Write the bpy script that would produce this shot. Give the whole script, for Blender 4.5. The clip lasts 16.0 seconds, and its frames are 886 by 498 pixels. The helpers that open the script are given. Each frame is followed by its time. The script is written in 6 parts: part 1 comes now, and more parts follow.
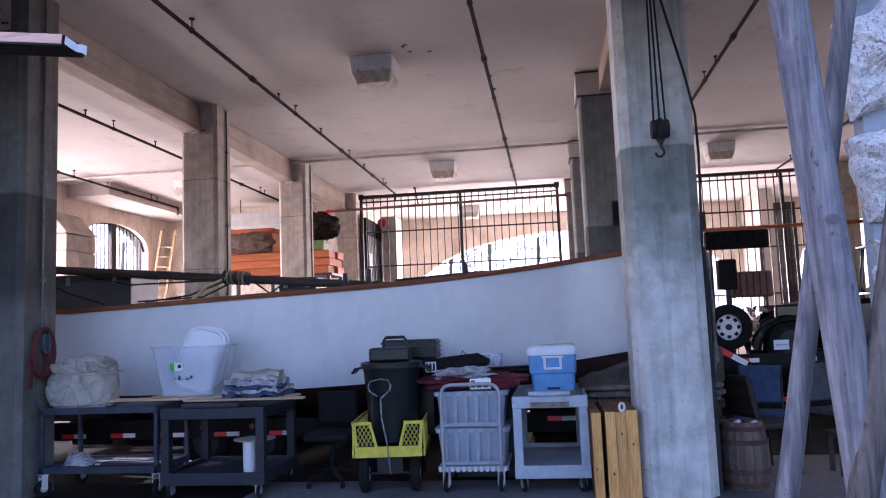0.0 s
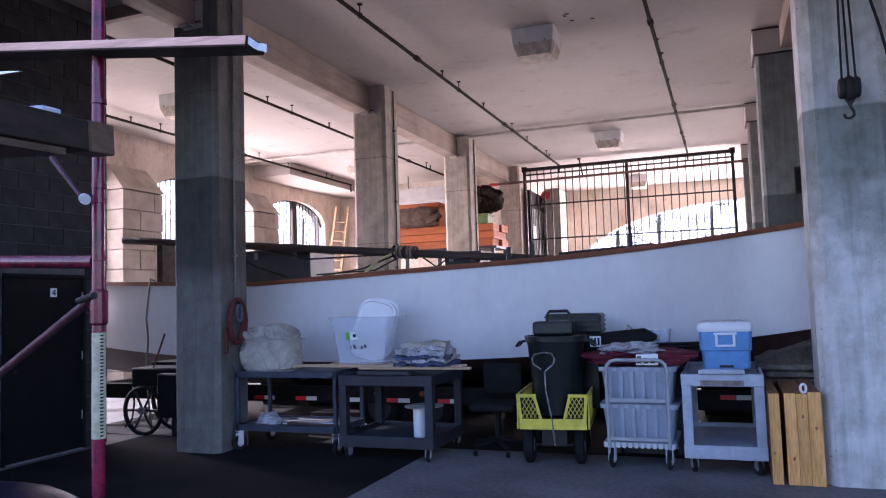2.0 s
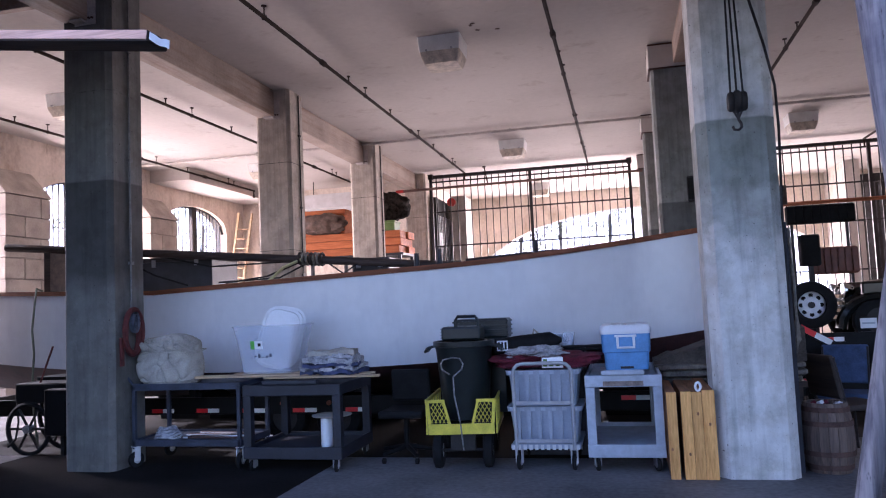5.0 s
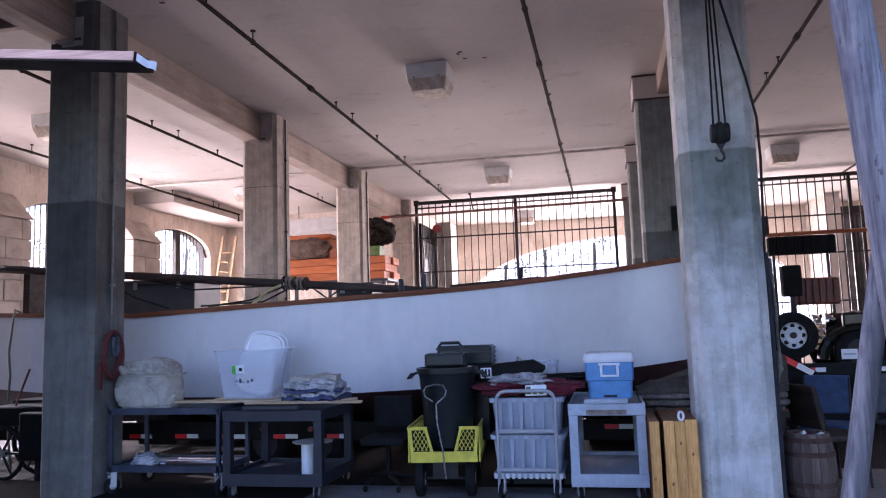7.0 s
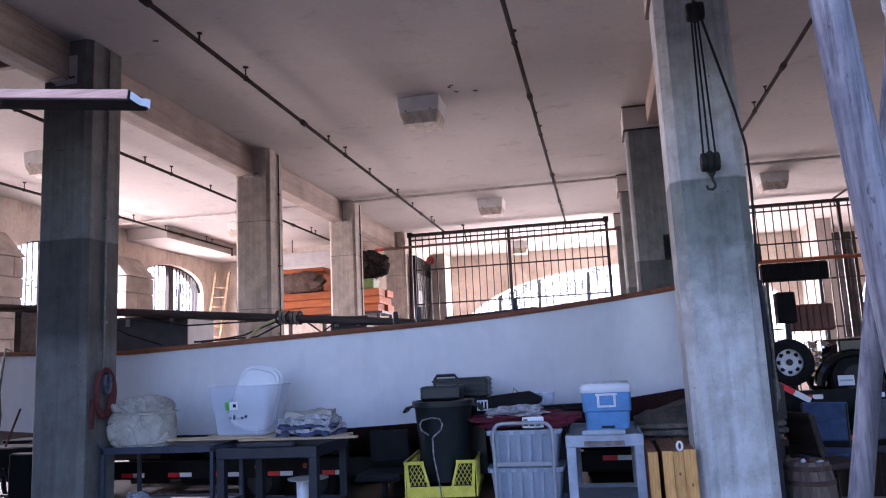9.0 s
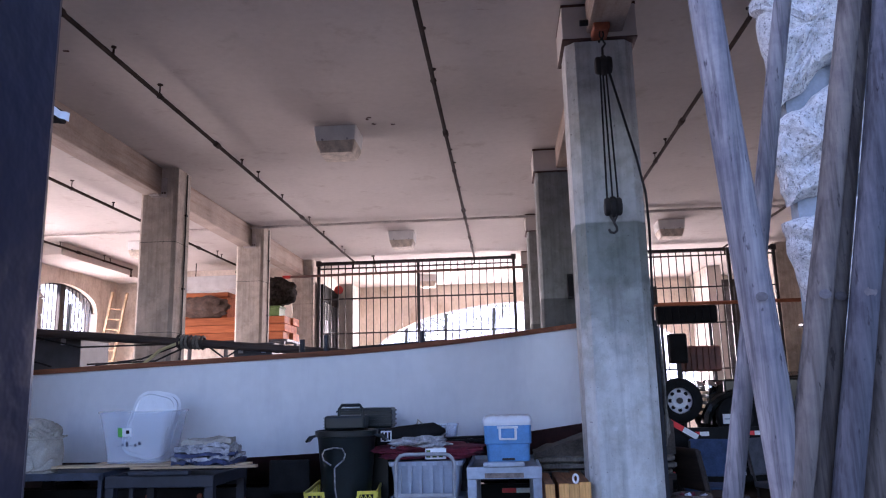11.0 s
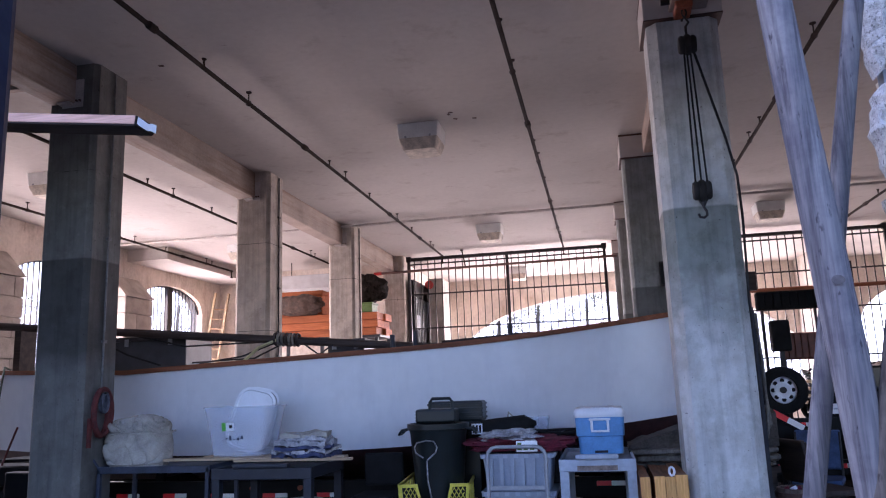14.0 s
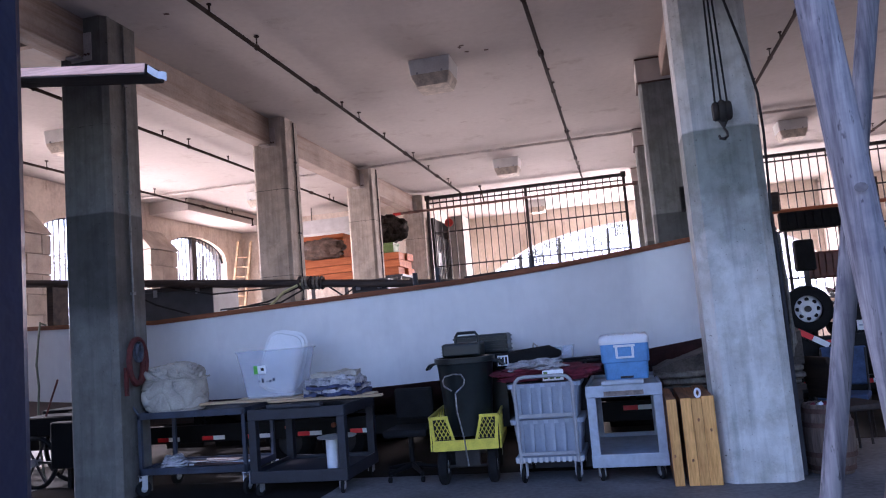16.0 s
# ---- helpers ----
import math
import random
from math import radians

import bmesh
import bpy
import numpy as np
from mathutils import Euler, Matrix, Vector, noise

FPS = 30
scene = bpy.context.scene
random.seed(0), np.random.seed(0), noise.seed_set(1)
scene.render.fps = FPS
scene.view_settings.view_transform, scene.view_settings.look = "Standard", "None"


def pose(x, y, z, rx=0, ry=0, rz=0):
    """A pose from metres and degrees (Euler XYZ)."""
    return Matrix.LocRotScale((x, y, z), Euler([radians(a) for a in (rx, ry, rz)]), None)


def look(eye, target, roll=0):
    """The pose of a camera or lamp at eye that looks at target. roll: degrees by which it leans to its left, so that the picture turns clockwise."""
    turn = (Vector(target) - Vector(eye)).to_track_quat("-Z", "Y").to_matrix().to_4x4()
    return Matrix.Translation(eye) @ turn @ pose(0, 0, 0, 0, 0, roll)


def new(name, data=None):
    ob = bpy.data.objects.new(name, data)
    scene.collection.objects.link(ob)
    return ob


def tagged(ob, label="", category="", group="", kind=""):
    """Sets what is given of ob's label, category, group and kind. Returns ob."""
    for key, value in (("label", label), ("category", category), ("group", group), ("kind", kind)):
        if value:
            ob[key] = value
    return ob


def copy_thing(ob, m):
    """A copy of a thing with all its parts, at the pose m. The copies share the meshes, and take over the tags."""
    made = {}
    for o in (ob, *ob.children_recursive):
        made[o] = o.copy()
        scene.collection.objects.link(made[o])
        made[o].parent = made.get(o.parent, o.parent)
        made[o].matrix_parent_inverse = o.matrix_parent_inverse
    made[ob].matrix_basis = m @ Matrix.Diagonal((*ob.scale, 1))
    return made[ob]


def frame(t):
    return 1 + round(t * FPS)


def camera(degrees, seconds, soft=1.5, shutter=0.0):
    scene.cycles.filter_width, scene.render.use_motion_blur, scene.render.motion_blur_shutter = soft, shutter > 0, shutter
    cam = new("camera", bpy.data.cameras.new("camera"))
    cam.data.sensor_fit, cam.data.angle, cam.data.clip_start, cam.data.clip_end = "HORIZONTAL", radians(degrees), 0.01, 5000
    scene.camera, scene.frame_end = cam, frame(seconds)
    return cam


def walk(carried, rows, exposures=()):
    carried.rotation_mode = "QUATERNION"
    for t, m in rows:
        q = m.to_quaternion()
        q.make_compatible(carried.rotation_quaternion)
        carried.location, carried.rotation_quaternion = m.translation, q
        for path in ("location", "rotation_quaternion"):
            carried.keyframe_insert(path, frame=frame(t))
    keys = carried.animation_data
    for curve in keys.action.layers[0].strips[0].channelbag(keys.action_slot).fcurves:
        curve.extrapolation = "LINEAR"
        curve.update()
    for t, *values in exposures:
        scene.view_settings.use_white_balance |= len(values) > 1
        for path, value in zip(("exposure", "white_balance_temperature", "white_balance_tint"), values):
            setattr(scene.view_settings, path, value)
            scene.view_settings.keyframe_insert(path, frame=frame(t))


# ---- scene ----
# camera: seconds, eye, yaw, pitch, roll
cam = camera(61.48, 16.0, 1.1)
ROWS = [
    (0, -0.024, 0.056, 1.599, 7.97, 5.66, -2.29),
    (0.5, -0.023, 0.039, 1.616, 10.33, 5.01, -2.06),
    (1, -0.016, 0.027, 1.615, 14.79, 5.02, -2.02),
    (1.5, -0.011, 0.021, 1.621, 17.57, 4.46, -2.24),
    (2, 0.007, 0.015, 1.619, 20.70, 3.94, -1.81),
    (2.5, 0.003, 0.030, 1.617, 22.67, 3.94, -1.89),
    (3, 0.004, 0.024, 1.613, 21.93, 4.07, -2.20),
    (3.5, -0.022, 0.027, 1.614, 17.65, 4.23, -3.13),
    (4, -0.016, 0.028, 1.619, 15.04, 4.03, -3.55),
    (6.5, -0.040, 0.018, 1.586, 12.36, 5.49, -1.74),
    (7, -0.023, 0.029, 1.604, 12.19, 6.22, -1.88),
    (7.5, -0.033, 0.014, 1.594, 12.12, 7.39, -1.98),
    (8, -0.038, 0.021, 1.591, 11.70, 7.72, -2.29),
    (8.5, -0.035, 0.018, 1.593, 11.78, 8.29, -2.47),
    (9, -0.027, 0.030, 1.609, 11.60, 8.62, -2.78),
    (9.5, -0.018, -0.014, 1.586, 6.61, 10.43, -3.73),
    (12, -0.052, -0.075, 1.582, 4.52, 10.88, -0.97),
    (12.5, -0.034, -0.065, 1.580, 6.77, 10.23, -0.74),
    (13, -0.026, -0.067, 1.579, 7.90, 10.34, -1.47),
    (13.5, -0.003, -0.057, 1.579, 9.05, 10.00, -1.79),
    (14, 0.024, -0.066, 1.582, 11.51, 10.54, -2.12),
    (14.5, 0.040, -0.083, 1.580, 14.81, 11.32, -2.37),
    (15, 0.026, -0.079, 1.578, 16.23, 11.13, -2.94),
    (15.5, 0.032, -0.074, 1.566, 14.63, 8.96, -3.94),
    (16, 0.025, -0.068, 1.564, 13.31, 5.88, -4.77),
]
walk(cam, [(t, pose(x, y, z, 90 + p, 0, w) @ pose(0, 0, 0, 0, 0, r)) for t, x, y, z, w, p, r in ROWS],
     exposures=((0.0, 2.0, 5470, 32), (9.5, 2.03, 5470, 32), (12.0, 1.87, 5470, 32), (15.0, 1.85, 5470, 32), (16.0, 2.0, 5470, 32)))
# ---- end of path

# ---- light
wd = bpy.data.worlds.new("sky")
scene.world = wd
wd.use_nodes = True
wn = wd.node_tree.nodes
sky = wn.new("ShaderNodeTexSky")
sky.sky_type, sky.sun_disc = "NISHITA", False
sky.sun_elevation, sky.sun_rotation = radians(27), radians(-81)
wd.node_tree.links.new(sky.outputs[0], wn["Background"].inputs[0])
wn["Background"].inputs[1].default_value = 0.15
sun_data = bpy.data.lights.new("sun", "SUN")
sun_data.energy, sun_data.angle, sun_data.color = 3.0, radians(0.5), (1.0, 0.93, 0.83)
sun = new("sun", sun_data)
sun.matrix_world = look((-30.0, 4.8, 15.4), (0, 0, 0))


def window_light(name, x, y, z, w, h, target, power, colour):
    d = bpy.data.lights.new(name, "AREA")
    d.shape, d.size, d.size_y, d.energy, d.color = "RECTANGLE", w, h, power, colour
    o = new(name, d)
    o.matrix_world = look((x, y, z), target)
    return o


WARM = (1.0, 0.82, 0.63)
for wy, power in ((10.0, 100), (14.4, 185), (19.0, 160)):
    window_light("window_light", -11.95, wy, 2.6, 2.7, 3.6, (-6.0, wy, 2.4), power, WARM)
window_light("window_light", 0.7, 26.6, 2.5, 9.0, 3.2, (0.7, 20.0, 2.7), 640, WARM)
# added lamp for the far bay, set in an arch that is not seen
window_light("window_light", 10.6, 26.6, 2.6, 5.0, 3.2, (9.5, 20.0, 2.6), 190, WARM)

# ---- materials


def mat(name, colour, rough=0.6, metal=0.0, var=0.15, scale=6.0, fine=60.0, bump=0.15, spec=0.5, tint=None, rnd=0.0):
    """Base colour with coarse and fine mottling, a little bump, and a shift from piece to piece."""
    m = bpy.data.materials.new(name)
    m.use_nodes = True
    n, l = m.node_tree.nodes, m.node_tree.links
    b = n["Principled BSDF"]
    b.inputs["Roughness"].default_value, b.inputs["Metallic"].default_value = rough, metal
    b.inputs["Specular IOR Level"].default_value = spec
    tc = n.new("ShaderNodeTexCoord")
    n1, n2 = n.new("ShaderNodeTexNoise"), n.new("ShaderNodeTexNoise")
    n1.inputs["Scale"].default_value, n1.inputs["Detail"].default_value = scale, 5
    n2.inputs["Scale"].default_value, n2.inputs["Detail"].default_value = fine, 3
    for k in (n1, n2):
        l.new(tc.outputs["Object"], k.inputs["Vector"])
    mix = n.new("ShaderNodeMath")
    mix.operation = "MULTIPLY_ADD"
    l.new(n1.outputs["Fac"], mix.inputs[0])
    mix.inputs[1].default_value = 0.65
    half = n.new("ShaderNodeMath")
    half.operation = "MULTIPLY"
    half.inputs[1].default_value = 0.35
    l.new(n2.outputs["Fac"], half.inputs[0])
    l.new(half.outputs[0], mix.inputs[2])
    ramp = n.new("ShaderNodeValToRGB")
    dark = tint or tuple(c * (1 - 2 * var) for c in colour)
    ramp.color_ramp.elements[0].position, ramp.color_ramp.elements[1].position = 0.36, 0.62
    ramp.color_ramp.elements[0].color, ramp.color_ramp.elements[1].color = (*dark, 1), (*[min(1, c * (1 + var * 0.5)) for c in colour], 1)
    l.new(mix.outputs[0], ramp.inputs[0])
    out = ramp.outputs[0]
    if rnd:
        oi, hs, mr = n.new("ShaderNodeObjectInfo"), n.new("ShaderNodeHueSaturation"), n.new("ShaderNodeMapRange")
        mr.inputs[3].default_value, mr.inputs[4].default_value = 1 - rnd, 1 + rnd
        l.new(oi.outputs["Random"], mr.inputs[0])
        l.new(mr.outputs[0], hs.inputs["Value"])
        l.new(out, hs.inputs["Color"])
        out = hs.outputs[0]
    l.new(out, b.inputs["Base Color"])
    if bump:
        bp = n.new("ShaderNodeBump")
        bp.inputs["Strength"].default_value, bp.inputs["Distance"].default_value = bump, 0.02
        l.new(mix.outputs[0], bp.inputs["Height"])
        l.new(bp.outputs[0], b.inputs["Normal"])
    m["last"] = 0
    return m


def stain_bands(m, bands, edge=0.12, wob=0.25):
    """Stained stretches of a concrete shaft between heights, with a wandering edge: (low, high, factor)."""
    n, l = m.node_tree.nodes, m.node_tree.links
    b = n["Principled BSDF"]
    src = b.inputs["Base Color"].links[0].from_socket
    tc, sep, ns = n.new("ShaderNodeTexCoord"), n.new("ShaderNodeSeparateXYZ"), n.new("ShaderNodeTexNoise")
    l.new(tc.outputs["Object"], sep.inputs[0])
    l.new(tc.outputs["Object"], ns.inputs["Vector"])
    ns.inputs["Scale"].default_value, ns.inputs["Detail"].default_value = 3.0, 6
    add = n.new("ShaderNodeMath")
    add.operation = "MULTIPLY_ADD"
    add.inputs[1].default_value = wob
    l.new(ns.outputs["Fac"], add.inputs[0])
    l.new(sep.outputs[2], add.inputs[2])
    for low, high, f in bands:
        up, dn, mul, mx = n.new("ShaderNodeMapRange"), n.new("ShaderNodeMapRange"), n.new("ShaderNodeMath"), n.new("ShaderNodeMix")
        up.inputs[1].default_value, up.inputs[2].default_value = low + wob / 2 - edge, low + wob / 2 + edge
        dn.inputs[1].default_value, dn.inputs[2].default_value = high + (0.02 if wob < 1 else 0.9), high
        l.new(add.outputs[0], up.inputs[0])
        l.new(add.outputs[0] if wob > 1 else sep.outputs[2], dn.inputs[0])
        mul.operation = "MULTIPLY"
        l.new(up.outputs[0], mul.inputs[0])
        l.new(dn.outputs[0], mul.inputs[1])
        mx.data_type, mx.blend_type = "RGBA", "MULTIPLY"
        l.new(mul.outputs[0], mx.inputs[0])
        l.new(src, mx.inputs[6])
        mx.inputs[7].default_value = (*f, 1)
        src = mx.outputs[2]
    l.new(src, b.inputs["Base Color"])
    return m


def wood(name, colour, dark, along="X", scale=14.0, rough=0.65, rnd=0.12):
    m = mat(name, colour, rough, var=0.15, rnd=rnd, tint=dark, spec=0.25)
    n, l = m.node_tree.nodes, m.node_tree.links
    mp = n.new("ShaderNodeMapping")
    s = {"X": (0.06, 1, 1), "Y": (1, 0.06, 1), "Z": (1, 1, 0.06)}[along]
    mp.inputs["Scale"].default_value = s
    tc = [k for k in n if k.type == "TEX_COORD"][0]
    l.new(tc.outputs["Object"], mp.inputs[0])
    tex = [k for k in n if k.type == "TEX_NOISE"]
    for k, sc in zip(tex, (scale, scale * 6)):
        k.inputs["Scale"].default_value = sc
        l.new(mp.outputs[0], k.inputs["Vector"])
    return m


def glow(name, colour, strength):
    m = bpy.data.materials.new(name)
    m.use_nodes = True
    b = m.node_tree.nodes["Principled BSDF"]
    b.inputs["Base Color"].default_value = (0, 0, 0, 1)
    b.inputs["Emission Color"].default_value, b.inputs["Emission Strength"].default_value = (*colour, 1), strength
    return m


def clear_plastic(name, colour, alpha):
    m = mat(name, colour, 0.25, var=0.03, bump=0.02)
    b = m.node_tree.nodes["Principled BSDF"]
    b.inputs["Alpha"].default_value = alpha
    return m


def link_noise(m, scale, detail, vec=None, rough=0.6):
    n, l = m.node_tree.nodes, m.node_tree.links
    tc = [k for k in n if k.type == "TEX_COORD"][0]
    k = n.new("ShaderNodeTexNoise")
    k.inputs["Scale"].default_value, k.inputs["Detail"].default_value, k.inputs["Roughness"].default_value = scale, detail, rough
    if vec:
        mp = n.new("ShaderNodeMapping")
        mp.inputs["Scale"].default_value = vec
        l.new(tc.outputs["Object"], mp.inputs[0])
        l.new(mp.outputs[0], k.inputs["Vector"])
    else:
        l.new(tc.outputs["Object"], k.inputs["Vector"])
    return k.outputs["Fac"]


def layer(m, fac, low, high, colour, amount=1.0):
    """Multiplies the base colour by a colour where a factor runs from low to high."""
    n, l = m.node_tree.nodes, m.node_tree.links
    b = n["Principled BSDF"]
    src = b.inputs["Base Color"].links[0].from_socket
    mr, mx = n.new("ShaderNodeMapRange"), n.new("ShaderNodeMix")
    mr.inputs[1].default_value, mr.inputs[2].default_value, mr.inputs[4].default_value = low, high, amount
    l.new(fac, mr.inputs[0])
    mx.data_type, mx.blend_type = "RGBA", "MULTIPLY"
    l.new(mr.outputs[0], mx.inputs[0])
    l.new(src, mx.inputs[6])
    mx.inputs[7].default_value = (*colour, 1)
    l.new(mx.outputs[2], b.inputs["Base Color"])
    return m


def concrete(name, colour, bands, wob, edge, warm=(0.80, 0.78, 0.74)):
    """Board-cast concrete: cloudy patches, runs down the face, pits, and stained bands that are blotchy inside."""
    m = mat(name, colour, 0.85, var=0.13, scale=1.6, fine=7.0, bump=0.06)
    layer(m, link_noise(m, 5.0, 8, rough=0.7), 0.46, 0.62, warm, 0.8)
    layer(m, link_noise(m, 11.0, 5, (1, 1, 0.07)), 0.48, 0.68, (0.66, 0.67, 0.68), 0.8)
    layer(m, link_noise(m, 9.0, 8, rough=0.75), 0.55, 0.60, (1.22, 1.22, 1.22), 0.7)
    stain_bands(m, bands, edge, wob)
    layer(m, link_noise(m, 30.0, 2), 0.705, 0.73, (0.36, 0.35, 0.34))
    layer(m, link_noise(m, 90.0, 2), 0.62, 0.72, (0.70, 0.70, 0.70))
    return m


def weathered(name, colour, dark):
    """Bare sun-bleached pole wood: long fibres, cracks, dark flecks."""
    m = wood(name, colour, dark, "Z", scale=26, rough=0.85)
    layer(m, link_noise(m, 60.0, 4, (1, 1, 0.035)), 0.52, 0.66, (0.55, 0.53, 0.55))
    layer(m, link_noise(m, 9.0, 6, rough=0.7), 0.48, 0.64, (0.70, 0.69, 0.76), 0.9)
    layer(m, link_noise(m, 70.0, 3, (1, 1, 0.3)), 0.64, 0.70, (0.42, 0.40, 0.42))
    return m


# front left column: darker base carries the shade there; the band is stain
M_CONC_SHADE = concrete("concrete", (0.155, 0.150, 0.138), [(2.0, 3.1, (0.42, 0.42, 0.42))], 0.25, 0.12)
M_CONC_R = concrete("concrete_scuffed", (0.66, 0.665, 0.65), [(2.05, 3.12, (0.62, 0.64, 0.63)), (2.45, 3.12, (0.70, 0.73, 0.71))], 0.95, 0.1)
layer(M_CONC_R, link_noise(M_CONC_R, 4.5, 10, rough=0.8), 0.49, 0.62, (0.74, 0.77, 0.75), 0.8)
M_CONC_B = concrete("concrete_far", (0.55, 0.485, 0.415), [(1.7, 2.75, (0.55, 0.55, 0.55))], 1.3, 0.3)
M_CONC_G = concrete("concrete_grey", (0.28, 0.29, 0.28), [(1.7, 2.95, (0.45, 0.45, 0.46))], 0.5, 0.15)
M_CEIL = mat("painted_ceiling", (0.53, 0.485, 0.45), 0.9, var=0.05, scale=0.6, fine=12, bump=0.05)
layer(M_CEIL, link_noise(M_CEIL, 0.35, 4), 0.46, 0.66, (0.88, 0.87, 0.86), 0.8)
layer(M_CEIL, link_noise(M_CEIL, 1.3, 7, rough=0.7), 0.57, 0.70, (0.74, 0.70, 0.66), 0.8)
layer(M_CEIL, link_noise(M_CEIL, 5.0, 8, (0.5, 1, 1), 0.75), 0.64, 0.70, (0.62, 0.58, 0.54), 0.7)
M_BEAM = mat("painted_beam", (0.42, 0.335, 0.275), 0.7, var=0.13, scale=1.6, fine=30, bump=0.1)
layer(M_BEAM, link_noise(M_BEAM, 3.0, 8, (1, 0.12, 2.5), 0.7), 0.48, 0.66, (0.62, 0.50, 0.42), 0.9)
M_FLOOR = mat("concrete_floor", (0.165, 0.163, 0.168), 0.75, var=0.3, scale=0.9, fine=20, bump=0.15)
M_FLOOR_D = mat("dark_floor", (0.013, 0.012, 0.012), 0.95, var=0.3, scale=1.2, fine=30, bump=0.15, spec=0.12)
M_WALL = mat("painted_wall", (0.70, 0.62, 0.54), 0.9, var=0.12, scale=0.8, fine=14, bump=0.1)
layer(M_WALL, link_noise(M_WALL, 1.6, 8, (1, 1, 0.35), 0.7), 0.50, 0.66, (0.66, 0.60, 0.54), 0.9)
layer(M_WALL, link_noise(M_WALL, 7.0, 8, (1, 1, 0.2), 0.75), 0.60, 0.70, (0.55, 0.48, 0.42), 0.8)
M_BLOCK = mat("dark_block", (0.044, 0.044, 0.047), 0.95, var=0.2, scale=4, fine=80, bump=0.4, rnd=0.15, spec=0.15)
M_MORTAR = mat("mortar", (0.10, 0.098, 0.10), 0.95, var=0.2)
M_BLOCK_L = mat("pale_block", (0.42, 0.375, 0.33), 0.9, var=0.16, scale=3, fine=50, bump=0.35, rnd=0.1)
M_MORTAR_L = mat("pale_mortar", (0.36, 0.33, 0.30), 0.95, var=0.2)
M_STONE = mat("rough_granite", (0.54, 0.52, 0.50), 0.9, var=0.16, scale=26, fine=120, bump=1.0, rnd=0.1)
layer(M_STONE, link_noise(M_STONE, 75.0, 3, (1, 1, 0.6), 0.7), 0.56, 0.63, (0.38, 0.37, 0.38), 0.9)
layer(M_STONE, link_noise(M_STONE, 14.0, 6, rough=0.7), 0.55, 0.68, (0.66, 0.63, 0.60), 0.8)
M_STONE_M = mat("granite_mortar", (0.27, 0.29, 0.32), 0.9, var=0.12)
M_IRON = mat("black_iron", (0.025, 0.022, 0.022), 0.55, 0.3, var=0.25, bump=0.05)
M_PIPE = mat("brown_pipe", (0.045, 0.032, 0.028), 0.9, 0.0, var=0.25, scale=4, spec=0.1)
M_PIPE_B = mat("faded_brown_pipe", (0.17, 0.105, 0.09), 0.7, 0.0, var=0.2, scale=4, spec=0.2)
M_PIPE_W = mat("painted_pipe", (0.55, 0.50, 0.47), 0.5, 0.1, var=0.2, scale=3)
M_STEEL = mat("galvanised_steel", (0.45, 0.46, 0.48), 0.45, 0.8, var=0.15)
M_HULL = mat("white_hull_paint", (0.74, 0.75, 0.78), 0.32, var=0.035, scale=0.9, fine=8, bump=0.02)
layer(M_HULL, link_noise(M_HULL, 2.2, 6, (1, 1, 0.25), 0.65), 0.50, 0.68, (0.90, 0.90, 0.92), 0.9)
M_LAMPBOX = mat("lamp_housing", (0.82, 0.82, 0.80), 0.45, var=0.08, scale=4)
M_BOTTOM = mat("bottom_paint", (0.06, 0.022, 0.02), 0.6, var=0.25)
M_RAIL = wood("rail_timber", (0.27, 0.10, 0.05), (0.13, 0.045, 0.02), "X")
M_BLACK = mat("black_paint", (0.007, 0.007, 0.008), 0.6, var=0.2, bump=0.05, spec=0.2)
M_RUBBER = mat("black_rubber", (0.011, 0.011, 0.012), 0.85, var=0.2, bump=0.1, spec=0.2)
M_CART = mat("blue_grey_steel", (0.045, 0.055, 0.085), 0.45, 0.2, var=0.25, scale=5, bump=0.05)
M_CART_D = mat("dark_plastic", (0.019, 0.021, 0.032), 0.55, var=0.25, scale=5)
M_CART_G = mat("grey_plastic", (0.40, 0.45, 0.53), 0.5, var=0.12, scale=5, fine=22)
M_GREYTOTE = mat("grey_tote_plastic", (0.31, 0.35, 0.42), 0.45, var=0.08, scale=5)
M_CAN = mat("dark_green_plastic", (0.008, 0.013, 0.014), 0.35, var=0.2, scale=8, bump=0.04)
M_YELLOW = mat("yellow_enamel", (0.68, 0.58, 0.06), 0.4, var=0.15, scale=8)
M_WHITE = mat("white_plastic", (0.78, 0.80, 0.84), 0.4, var=0.04, bump=0.03)
M_CLEAR = clear_plastic("cloudy_plastic", (0.66, 0.72, 0.84), 0.32)
M_COOLB = mat("blue_plastic", (0.12, 0.31, 0.62), 0.4, var=0.1, scale=8, bump=0.05)
M_CANVAS = mat("cream_canvas", (0.40, 0.375, 0.33), 0.9, var=0.14, scale=7, fine=70, bump=0.12)
M_CANVAS_D = mat('old_rope', (0.20, 0.18, 0.15), 0.9, var=0.3, scale=12)
M_CLOTHB = mat("blue_cloth", (0.055, 0.068, 0.15), 0.85, var=0.3, scale=12)
M_CLOTHG = mat("grey_cloth", (0.40, 0.40, 0.43), 0.9, var=0.3, scale=12)
M_MAROON = mat("maroon_cloth", (0.15, 0.012, 0.03), 0.8, var=0.3, scale=10)
M_RED = mat("red_paint", (0.50, 0.03, 0.02), 0.4, var=0.15)
M_REFR = mat("red_tape", (0.88, 0.03, 0.035), 0.35, var=0.05, bump=0.02)
M_REFW = mat("white_tape", (0.92, 0.92, 0.92), 0.35, var=0.05, bump=0.02)
M_PINE = wood("yellow_pine", (0.74, 0.42, 0.15), (0.42, 0.19, 0.05), "Z", scale=26, rnd=0.3)
M_PINE_X = wood("pale_board", (0.55, 0.42, 0.28), (0.36, 0.25, 0.15), "X")
